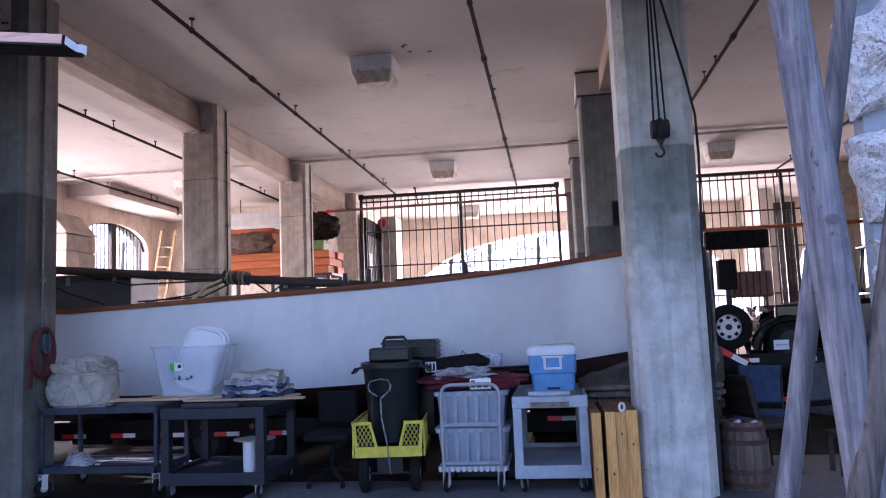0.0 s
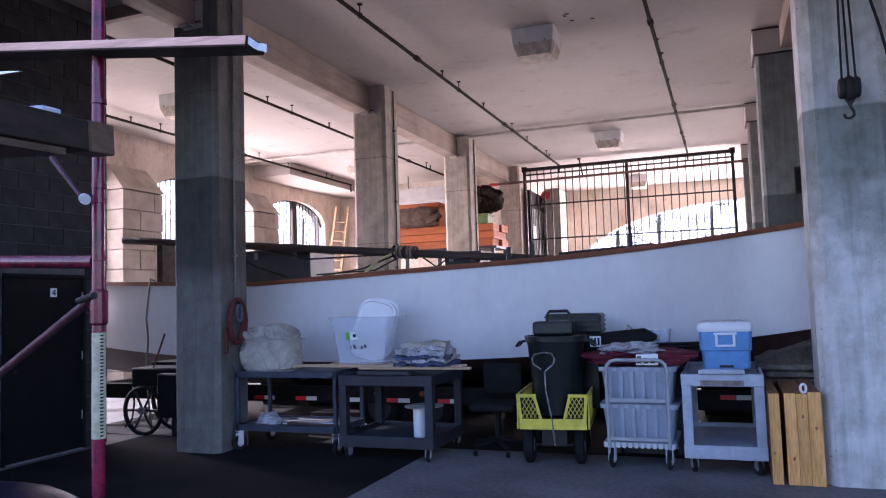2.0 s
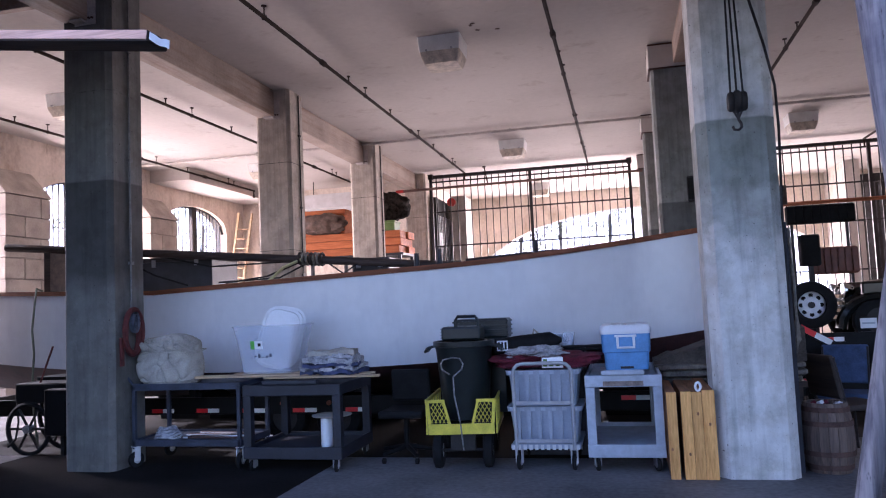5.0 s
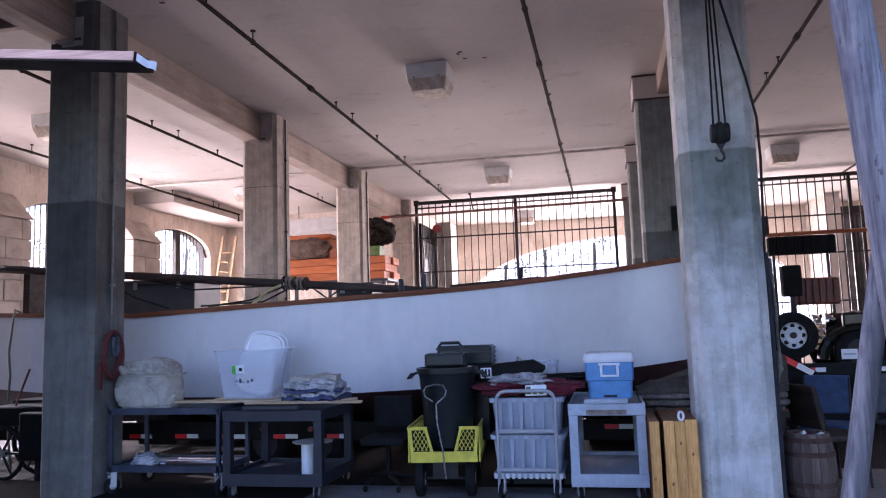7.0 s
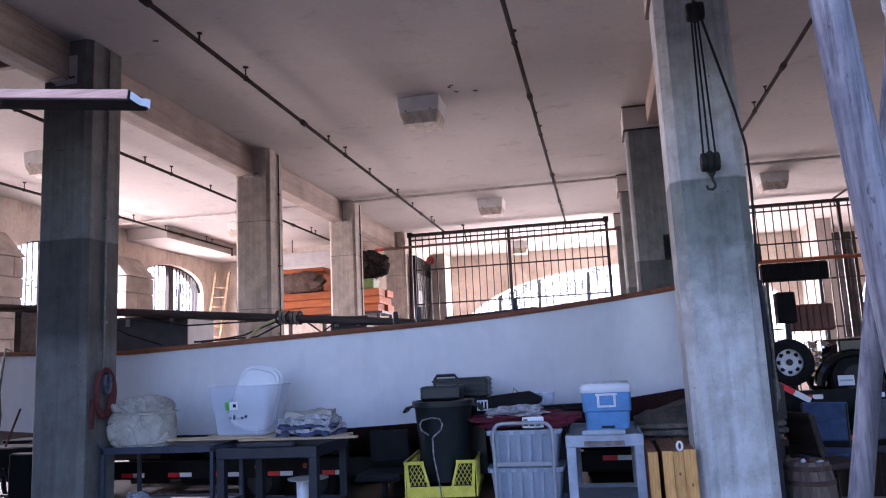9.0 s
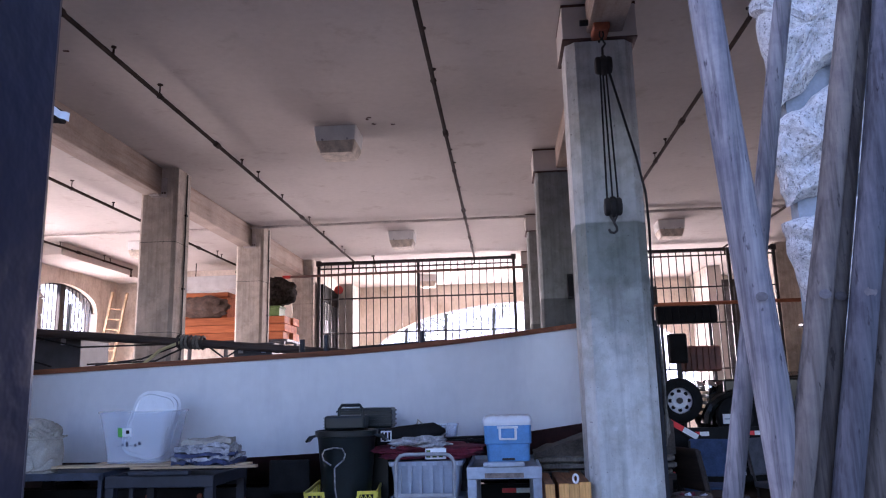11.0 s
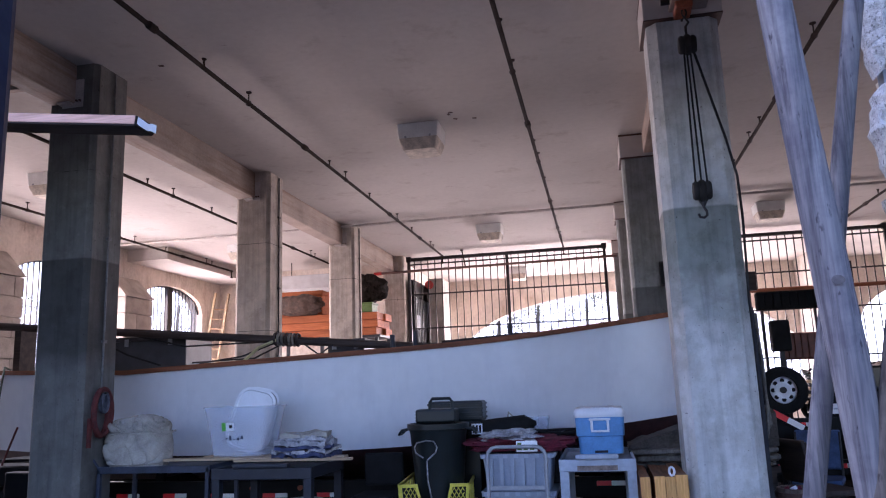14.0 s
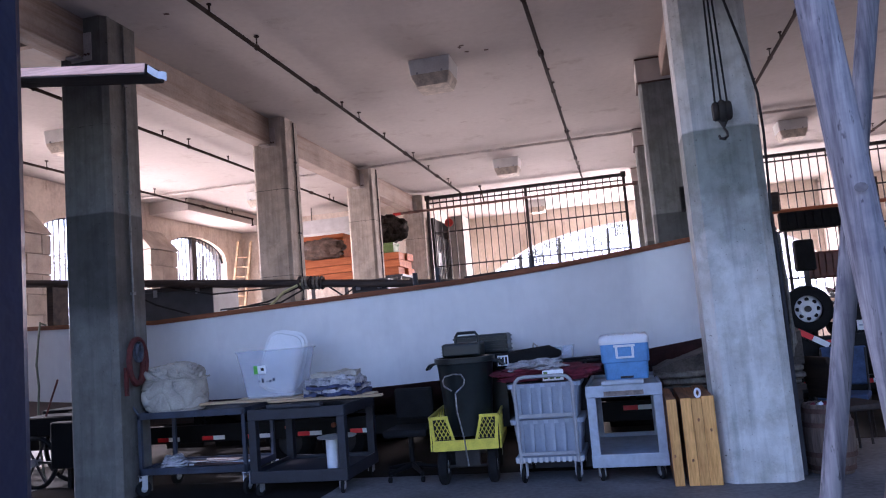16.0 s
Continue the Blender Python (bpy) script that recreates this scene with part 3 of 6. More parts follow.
bm = rod(bmesh.new(), (2.53, 0, 0.02), (2.44, 0, CEIL - 4.84), 0.018, seg=8)
rod(bm, (2.44, 0, CEIL - 4.87), (2.44, 0, CEIL - 4.84), 0.05)
part("hanger", bm, M_PIPE, pr)
pr = thing("brown_pipe", pose(1.4, 20.14, 3.72), "brown pipe running across in front of the gates", "pipe")
part("pipe", rod(bmesh.new(), (0, 0, 0), (14.0, 0, 0.05), 0.05), M_RAIL, pr)
for x in (1.2, 4.2, 8.0, 12.0):
    part("standoff", B(x - 0.03, x + 0.03, 0.03, 0.15, -0.03, 0.03), M_IRON, pr)
# stone pier, dark store door and shelves behind the gate
pl = thing("pier", pose(-4.95, 22.0, 0), "pale stone pier with a red bell near its top", "pier")
part("shaft", B(0, 0.42, 0, 1.15, 0, 4.87), M_BLOCK_L, pl)
part("bell", rod(bmesh.new(), (0.02, -0.003, 4.68), (0.02, -0.08, 4.68), 0.13, seg=16), M_RED, pl, "round red alarm bell")
sg = thing("store_door", pose(-5.2, 20.75, 0), "dark barred store door standing ajar", "door")
part("leaf", B(0, 0.08, 0, 2.0, 0, 4.7), M_BLACK, sg)
for k in range(9):
    part("bar", B(0.081, 0.10, 0.2 + k * 0.2, 0.23 + k * 0.2, 2.3, 4.2), M_WHITE_METAL, sg)
part("notice", B(0.081, 0.09, 0.3, 0.7, 3.3, 3.7), M_WHITE, sg, "pale notice with no readable words")
M_DGLASS = mat("dim_glass", (0.10, 0.10, 0.11), 0.2, var=0.3, scale=3)
bay = thing("partition", pose(6.9, 23.0, 0), "white partition with a dark framed window", "partition")
part("panel", B(-0.34, 0.08, 1.15, 1.29, 0, 5.35), M_CEIL, bay)
part("block_side", B(-0.35, -0.2, 1.292, 3.44, 0, 5.35), M_BLOCK_L, bay)
wf = part("window_frame", B(0.082, 0.72, 1.15, 1.25, 0, 4.9), M_IRON, bay)
for k in range(3):
    part("pane", B(0.17 + k * 0.18, 0.28 + k * 0.18, 1.14, 1.146, 1.6, 4.7), M_DGLASS, wf)

# ---- barred openings and piers of the side wall


def grille(y0, y1):
    g = thing("window_grille", pose(-11.85, (y0 + y1) / 2, 0), "black iron bars set in an arched opening", "grille", "window grilles")
    w = y1 - y0
    apex, spring = 4.68, 4.05

    def top(v):
        return spring + (apex - spring) * math.sqrt(max(0, 1 - (2 * v / w) ** 2)) + 0.02
    n = 18
    for k in range(1, n):
        v = -w / 2 + w * k / n
        part("bar", B(-0.012, 0.012, v - 0.012, v + 0.012, 0.25, top(v)), M_IRON, g)
    part("mullion", B(-0.05, 0.05, -0.10, 0.10, 0.25, top(0)), M_IRON, g)
    for z in (1.2, 2.55):
        part("rail", B(-0.016, 0.016, -w / 2, w / 2, z, z + 0.05), M_IRON, g)
    tube_pts = [(0, -w / 2 + w * k / 16, top(-w / 2 + w * k / 16) - 0.03) for k in range(17)]
    part("arch_bar", tube(bmesh.new(), tube_pts, 0.03, 6), M_IRON, g)
    return g


for a, b in WIN_Y:
    grille(a, b)


def pier(y0, y1):
    g = thing("wall_pier", pose(-11.7, y0, 0), "pale block pier with a sloping cap against the wall", "pier", "wall piers")
    w = y1 - y0
    part("core", B(0.002, 0.46, 0.03, w - 0.03, 0, 4.06), M_MORTAR_L, g)
    rows = 10
    for r in range(rows):
        z0, z1 = r * 4.06 / rows + 0.008, (r + 1) * 4.06 / rows - 0.008
        cut = (0.42, 0.78)[r % 2] * w
        for a, b in ((0.0, cut - 0.008), (cut + 0.008, w)):
            j = random.uniform(0, 0.02)
            part("block", B(0.05, 0.49 + j, a, b, z0, z1, 0.012), M_BLOCK_L, g)
    bm = loft(bmesh.new(), [[Vector((0.002, -0.04, 4.07)), Vector((0.54, -0.04, 4.07)), Vector((0.54, w + 0.04, 4.07)), Vector((0.002, w + 0.04, 4.07))],
                            [Vector((0.002, 0.02, 4.62)), Vector((0.06, 0.02, 4.62)), Vector((0.06, w - 0.02, 4.62)), Vector((0.002, w - 0.02, 4.62))]])
    part("cap", bm, M_BLOCK_L, g, "sloping concrete cap")
    return g


for a, b in ((11.62, 12.75), (16.05, 17.2)):
    pier(a, b)


# ---- wooden ladder, lumber and stores of the far bays
def ladder(m, h=3.2):
    g = thing("wooden_ladder", m, "pale wooden ladder leaning on the end wall", "ladder")
    for s in (-1, 1):
        part("rail", B(s * 0.2 - 0.03, s * 0.2 + 0.03, -0.04, 0.04, 0, h), M_PINE_X, g)
    for k in range(1, int(h / 0.3)):
        part("rung", rod(bmesh.new(), (-0.2, 0, k * 0.3), (0.2, 0, k * 0.3), 0.02, seg=8), M_PINE_X, g)
    return g


ladder(pose(-11.08, 19.25, 0, -12, 4, 8), 4.7)

rack = thing("lumber_rack", pose(-8.4, 18.0, 0), "tall rack loaded with orange cedar boards", "rack")
for x in (0.1, 1.5, 2.95):
    for y in (0.05, 1.15):
        part("upright", B(x - 0.04, x + 0.04, y - 0.04, y + 0.04, 0, 2.9), M_CART_D, rack)
part("shelf", B(0, 3.05, 0, 1.2, 2.9, 2.96), M_CART_D, rack)
for r in range(3):
    for k in range(2):
        bd = tagged(part("cedar_board", B(-1.5, 1.5, -0.28, 0.28, 0.0, 0.185, 0.008), M_CEDAR), "thick orange cedar board stacked on a rack", "board", "cedar boards")
        bd.matrix_world = pose(-6.9 + random.uniform(-0.05, 0.05), 18.3 + k * 0.6, 2.961 + r * 0.195, 0, 0, random.uniform(-0.5, 0.5))
ch = thing("cedar_chest", pose(-7.6, 18.6, 3.55), "reddish brown wooden chest on the lumber", "chest")
part("body", B(-0.6, 0.6, -0.3, 0.3, 0, 0.55, 0.01), M_CEDAR, ch)
part("lid", B(-0.63, 0.63, -0.33, 0.33, 0.55, 0.66, 0.01), M_CEDAR, ch)


def heap(name, m, w, d, h, material, label, category, seed=1, rough=0.25, pw=2.4):
    """A lumpy soft pile on a flat base."""
    bm = bmesh.new()
    bmesh.ops.create_icosphere(bm, subdivisions=4, radius=1.0)
    for v in bm.verts:
        c = v.co.copy()
        k = 1 + rough * noise.fractal(c * 2.1 + Vector((seed * 3.7, 0, 0)), 1.0, 2.0, 4)
        ax = (abs(c.x) ** pw + abs(c.y) ** pw + abs(c.z) ** pw) ** (-1 / pw)
        q = c * ax * k
        v.co = (q.x * w / 2, q.y * d / 2, max(0.0, (q.z * 0.5 + 0.5) * h))
    ob = part(name, bm, material, smooth=True)
    ob.matrix_world = m
    return tagged(ob, label, category)


M_TARP = mat("brown_tarp", (0.13, 0.085, 0.065), 0.8, var=0.3, scale=8)
M_TARP_N = mat("dark_brown_netting", (0.035, 0.028, 0.024), 0.9, var=0.4, scale=14, spec=0.15)
M_GREEN = mat("green_box_paint", (0.12, 0.20, 0.05), 0.5, var=0.2)
heap("brown_tarp", pose(-7.55, 18.05, 3.55), 1.3, 0.5, 0.52, M_TARP, "crumpled brown tarp on the cedar boards", "tarp", 3, 0.28)
heap("duffel", pose(-5.95, 18.75, 3.80), 1.1, 0.8, 0.8, M_TARP_N, "dark soft duffel of stored gear", "duffel", 4, 0.3)
gb = thing("green_box", pose(-6.0, 18.35, 3.55), "low green painted box on the boards", "box")
part("body", B(-0.42, 0.42, -0.25, 0.25, 0, 0.2, 0.01), M_GREEN, gb)
part("lid", B(-0.44, 0.44, -0.27, 0.27, 0.2, 0.25, 0.01), M_GREEN, gb)
duct = thing("air_unit", pose(-8.1, 20.3, 4.5), "pale hanging air unit under the ceiling", "air unit")
part("body", B(-0.8, 0.8, -0.5, 0.5, 0, 0.4, 0.02), M_WHITE_METAL, duct)
for sx in (-0.6, 0.6):
    part("hanger", rod(bmesh.new(), (sx, 0, 0.4), (sx, 0, CEIL - 4.5), 0.012, seg=6), M_IRON, duct)


# ---- block wall with door
DY0, DY1, DZ, WX = 5.82, 6.92, 2.06, -7.25
bm = bmesh.new()
box(bm, WX - 0.19, WX - 0.012, 4.19, DY0, 0, CEIL - 0.002)
box(bm, WX - 0.19, WX - 0.012, DY1, 7.26, 0, CEIL - 0.002)
box(bm, WX - 0.19, WX - 0.012, DY0, DY1, DZ, CEIL - 0.002)
wb = structure("wall_block", bm, M_MORTAR, "dark grey concrete block wall beside a black door", "wall")
structure("wall_block_return", B(WX - 4.4, WX - 0.19, 7.07, 7.26, 0, CEIL - 0.002), M_BLOCK, "dark block return wall", "wall")
dr = tagged(new("door_1"), "black painted steel door with a small pale number tag", "door", kind="structure")
dr.matrix_world = pose(WX, DY0, 0)
part("leaf", B(-0.06, -0.02, 0.04, 1.06, 0.012, DZ - 0.04, 0.004), M_BLACK, dr)
for a, b, c, d in ((0.0, 0.04, 0, DZ), (1.06, 1.10, 0, DZ), (0.04, 1.06, DZ - 0.04, DZ)):
    part("door_frame", B(-0.1, 0.012, a, b, c, d), M_BLACK, dr)
part("sill", B(-0.15, 0.03, 0.04, 1.06, 0.0, 0.012), M_STEEL, dr)
for z in (0.35, 1.05, 1.75):
    part("hinge", rod(bmesh.new(), (0.0, 1.065, z), (0.0, 1.065, z + 0.1), 0.012, seg=8), M_STEEL, dr)
part("handle", rod(bmesh.new(), (0.0, 0.12, 1.0), (0.05, 0.12, 1.0), 0.02), M_IRON, dr)
tag = part("number_tag", B(-0.02, -0.016, 0.62, 0.71, 1.80, 1.90), M_WHITE, dr, "pale square tag with a dark figure")
part("figure_stroke", B(-0.0155, -0.013, 0.672, 0.684, 1.815, 1.885), M_BLACK, tag)
part("figure_stroke", B(-0.0155, -0.013, 0.640, 0.694, 1.834, 1.846), M_BLACK, tag)
part("figure_stroke", slab(bmesh.new(), [(0.640, 1.846), (0.653, 1.846), (0.672, 1.872), (0.672, 1.885)], "x", -0.0155, -0.013), M_BLACK, tag)

M_COND = mat("dull_conduit", (0.16, 0.16, 0.16), 0.6, 0.3, var=0.25, scale=5)
# ---- rope, strap and conduits on the columns
for k, cy in enumerate(COLS_Y[:3]):
    c = thing("conduit", pose(-5.31, cy + (0.31 if k == 0 else 0.37), 0), "thin grey conduit clipped to a column", "conduit", "conduits")
    part("tube", rod(bmesh.new(), (0, 0, 1.66 if k == 0 else 0.0), (0, 0, CEIL - 0.03), 0.012), M_COND if k == 0 else M_IRON, c)
    for z in (2.2, 3.35, 4.6):
        part("clip", B(-0.015, 0.02, -0.03, 0.03, z, z + 0.03), M_COND if k == 0 else M_IRON, c)


M_DENIMG = mat("grey_webbing", (0.09, 0.10, 0.13), 0.8, var=0.3, scale=14)
M_RED_F = mat("faded_red_webbing", (0.11, 0.02, 0.018), 0.8, var=0.25, scale=14)


def strap():
    s = thing("webbing_strap", pose(-5.25, 7.12, 1.2), "faded red and grey webbing loop hung on a column hook", "strap")
    for col, r0, lab in ((M_RED_F, 0.0, "faded red webbing"), (M_DENIMG, 0.0, "grey blue webbing")):
        for j in (0, 1):
            pts = [(0.02 + 0.02 * j + r0 * 0.6, (0.15 * math.sin(t) * (0.75 + 0.25 * j) + 0.02) if col is M_RED_F else (0.05 * math.sin(t) + 0.05), (0.25 - 0.24 * math.cos(t) + 0.01 * j) if col is M_RED_F else (0.36 - 0.1 * math.cos(t))) for t in (math.tau * k / 20 for k in range(20))]
            part("loop", tube(bmesh.new(), pts, 0.03 if col is M_RED_F else 0.022, 6, True), col, s, lab)
    part("tail", B(0.0, 0.03, -0.17, -0.13, -0.1, 0.2), M_RED_F, s)
    part("hook", rod(bmesh.new(), (-0.05, 0.02, 0.44), (0.08, 0.02, 0.46), 0.012), M_IRON, s)


strap()


def tackle():
    """Block and tackle before the scuffed column."""
    s = thing("block_and_tackle", pose(1.02, 6.72, 0), "old rope block and tackle with a dark iron hook", "hoist")
    for n, z in (("upper_block", 4.62), ("lower_block", 3.225)):
        bm = bmesh.new()
        for k, f in ((-0.05, 0.86), (0, 1.0), (0.05, 0.86)):
            lathe(bm, [(0.02, -0.030), (0.070 * f, -0.028), (0.082 * f, -0.012), (0.082 * f, 0.012), (0.070 * f, 0.028), (0.02, 0.030)], 18, pose(k, 0, z, 0, 90, 0), 1.22, 1.0)
        part(n, bm, M_RUST_D, s, smooth=True)
    for x0, x1 in ((-0.035, -0.05), (-0.01, 0.0), (0.02, 0.05)):
        part("rope_fall", rod(bmesh.new(), (x0, 0, 4.56), (x1, 0, 3.29), 0.009, seg=7), M_ROPE_D, s)
    part("tail_rope", tube(bmesh.new(), [(0.05, 0, 4.55), (0.14, 0.0, 4.15), (0.25, 0.03, 3.7), (0.318, 0.06, 3.35), (0.337, 0.12, 3.0), (0.345, 0.3, 2.2), (0.348, 0.34, 1.2)], 0.012, 7), M_ROPE_D, s)
    for sx in (-1, 1):
        part("becket", rod(bmesh.new(), (sx * 0.035, 0, 3.145), (0, 0, 3.075), 0.009, seg=6), M_IRON, s)
    hook = [(0.0, 0, 3.125), (0.0, 0, 3.07), (0.02, 0, 3.035), (0.022, 0, 3.0), (-0.005, 0, 2.978), (-0.038, 0, 2.985), (-0.05, 0, 3.015)]
    part("hook", tube(bmesh.new(), hook, 0.012, 8), M_IRON, s)
    part("hook", tube(bmesh.new(), [(0, 0, 4.70), (0, 0, 4.80), (0.03, 0, 4.84), (0.0, 0, 4.90), (-0.03, 0, 4.86)], 0.012, 8), M_IRON, s)
    part("chain_link", tube(bmesh.new(), [(0.02 * math.cos(t), 0, 4.94 + 0.04 * math.sin(t)) for t in (math.tau * k / 10 for k in range(10))], 0.008, 6, True), M_IRON, s)
    cl = part("beam_clamp", B(-0.08, 0.08, -0.08, 0.2, 4.97, 5.35, 0.02), M_ORANGE, s, "orange steel beam clamp")
    part("clamp_screw", rod(bmesh.new(), (-0.2, 0.0, 5.07), (0.2, 0.0, 5.07), 0.03), M_IRON, cl)


M_RUST_D = mat("dark_wood_block", (0.018, 0.015, 0.014), 0.7, var=0.3)
M_ROPE_D = mat("tarred_rope", (0.02, 0.02, 0.021), 0.9, var=0.3, fine=120)
M_ORANGE = mat("orange_paint", (0.33, 0.08, 0.03), 0.5, var=0.3)
tackle()
bx = thing("switch_box", pose(1.02, 11.36, 2.94), "small black switch box on a column side", "box")
part("body", B(-0.04, 0.05, 0.0, 0.098, 0, 0.38, 0.01), M_IRON, bx)
part("cover", B(-0.035, 0.045, -0.014, -0.001, 0.03, 0.35), M_BLACK, bx)
rp = thing("hung_rope", pose(1.42, 7.15, 0.9), "faded rope hanks hung beside a column", "rope")
for k in range(6):
    y = 0.04 * k
    part("strand", tube(bmesh.new(), [(0.02 * (k % 2), y, 1.25), (0.03, y + 0.02, 0.8), (0.02 + 0.012 * k, y, 0.35 - 0.05 * (k % 3)), (0.01, y + 0.02, 0.2 - 0.06 * (k % 2))], 0.014, 6), M_CANVAS_D, rp)
part("board", B(-0.05, -0.01, -0.05, 0.3, -0.88, 1.3), M_CART_D, rp)



M_TAN = mat("tan_tape", (0.24, 0.19, 0.16), 0.7, var=0.3, scale=10)
M_IRON_G = mat("worn_black_bar", (0.30, 0.30, 0.31), 0.35, 0.6, var=0.35, scale=25)

# ---- carts and the things on them
def caster(parent, x, y, r=0.075, w=0.035, top=0.2, turn=0.0, white=False):
    m = pose(x, y, 0, 0, 0, turn)
    wh = part("caster", lathe(bmesh.new(), [(r * 0.3, -w / 2), (r * 0.9, -w / 2), (r, -w / 4), (r, w / 4), (r * 0.9, w / 2), (r * 0.3, w / 2)], 18, m @ pose(0, 0, r, 0, 90, 0)), M_RUBBER, parent, smooth=True)
    part("hub", rod(bmesh.new(), m @ Vector((-w / 2 - 0.004, 0, r)), m @ Vector((w / 2 + 0.004, 0, r)), r * 0.45, seg=12), M_STEEL, wh)
    bm = bmesh.new()
    for s in (-1, 1):
        box(bm, s * (w / 2 + 0.012) - 0.004, s * (w / 2 + 0.012) + 0.004, -0.03, 0.03, r - 0.01, top, turn=m)
    box(bm, -w / 2 - 0.02, w / 2 + 0.02, -0.04, 0.04, top - 0.008, top, turn=m)
    part("fork", bm, M_WHITE_METAL if white else M_STEEL, wh)


def steel_cart():
    g = thing("steel_cart", pose(-4.62, 7.14, 0), "blue-grey steel shelf cart with worn paint", "cart", "carts")
    x0, x1, d = -0.63, 0.655, 0.66
    for n, z in (("top_shelf", 0.84), ("lower_shelf", 0.25)):
        part(n, B(x0, x1, 0.003, d, z + 0.02, z + 0.028), M_CART, g)
        sh = [(x0, x1, 0, 0.012, z - 0.02, z + 0.05), (x0, x1, d, d + 0.012, z - 0.02, z + 0.05), (x0 - 0.006, x0 + 0.006, 0.012, d, z - 0.02, z + 0.05), (x1 - 0.006, x1 + 0.006, 0.012, d, z - 0.02, z + 0.05)]
        for s in sh:
            part("shelf_lip", B(*s, bevel=0.003), M_CART, g)
    for x in (x0 + 0.02, x1 - 0.02):
        for y in (0.02, d - 0.01):
            part("leg", B(x - 0.02, x + 0.02, y - 0.02, y + 0.02, 0.2, 0.87, 0.004), M_CART, g)
            caster(g, x, y + 0.02, 0.085, 0.045, 0.225, random.uniform(-35, 35), True)
    part("push_handle", tube(bmesh.new(), [(x0, 0.05, 0.86), (x0 - 0.12, 0.05, 1.0), (x0 - 0.14, 0.1, 1.02), (x0 - 0.14, d - 0.1, 1.02), (x0 - 0.12, d - 0.05, 1.0), (x0, d - 0.05, 0.86)], 0.014), M_CART, g)
    return g


def plastic_cart(name, m, w, d, h, low, material, label, lip=0.11):
    g = thing(name, m, label, "cart", "carts")
    for n, z, t in (("top_tray", h - lip, lip), ("lower_tray", low, 0.12)):
        part(n, B(-w / 2 + 0.015, w / 2 - 0.015, 0.015, d - 0.015, z + t * 0.55, z + t * 0.65, 0.002), material, g)
        for a in ((-w / 2, w / 2, 0, 0.03), (-w / 2, w / 2, d - 0.03, d), (-w / 2, -w / 2 + 0.03, 0.03, d - 0.03), (w / 2 - 0.03, w / 2, 0.03, d - 0.03)):
            part("tray_rim", B(*a, z, z + t, 0.008), material, g)
    for sx in (-1, 1):
        for y in (0.01, d - 0.09):
            bm = loft(bmesh.new(), [[Vector((sx * (w / 2 - 0.045) + a, y + 0.04 + b, z)) for a, b in ((-0.04, -0.04), (0.04, -0.04), (0.04, 0.04), (-0.04, 0.04))] for z in (low + 0.1, h - lip)])
            part("leg", bm, material, g)
            caster(g, sx * (w / 2 - 0.08), y + 0.05, 0.06, 0.03, low + 0.005, random.uniform(-25, 25))
    part("handle", B(-w * 0.28, w * 0.28, -0.03, 0.05, h + 0.001, h + 0.045, 0.012), material, g)
    if material is M_CART_G:
        part("tape_strip", B(-w * 0.26, w * 0.26, -0.004, -0.001, h - lip + 0.01, h - lip + 0.055), M_TAN, g, "tan tape strip under the rim")
    return g


steel_cart()
plastic_cart("plastic_cart", pose(-3.33, 7.0, 0), 1.06, 0.95, 0.868, 0.13, M_CART_D, "dark navy plastic shelf cart, scuffed")
plastic_cart("plastic_cart", pose(-0.077, 7.16, 0), 0.70, 1.3, 0.883, 0.13, M_CART_G, "scuffed grey plastic shelf cart carrying a cooler")
# boards on the carts
for x0, x1, y, z, w in ((-4.62, -2.6, 7.36, 0.915, 0.16), (-4.3, -3.0, 7.62, 0.915, 0.2), (-3.7, -2.45, 7.16, 0.914, 0.07)):
    b = tagged(part("loose_board", B(-(x1 - x0) / 2, (x1 - x0) / 2, 0, w, 0, 0.024, 0.003), M_PINE_X), "pale rough board laid across the carts", "board", "loose boards")
    b.matrix_world = pose((x0 + x1) / 2, y, z, 0, 0, random.uniform(-1.5, 1.5))


def crease(p, depth, width):
    """Narrow valleys, as folded cloth has them."""
    return depth * max(0.0, 1 - abs(noise.noise(p)) / width)


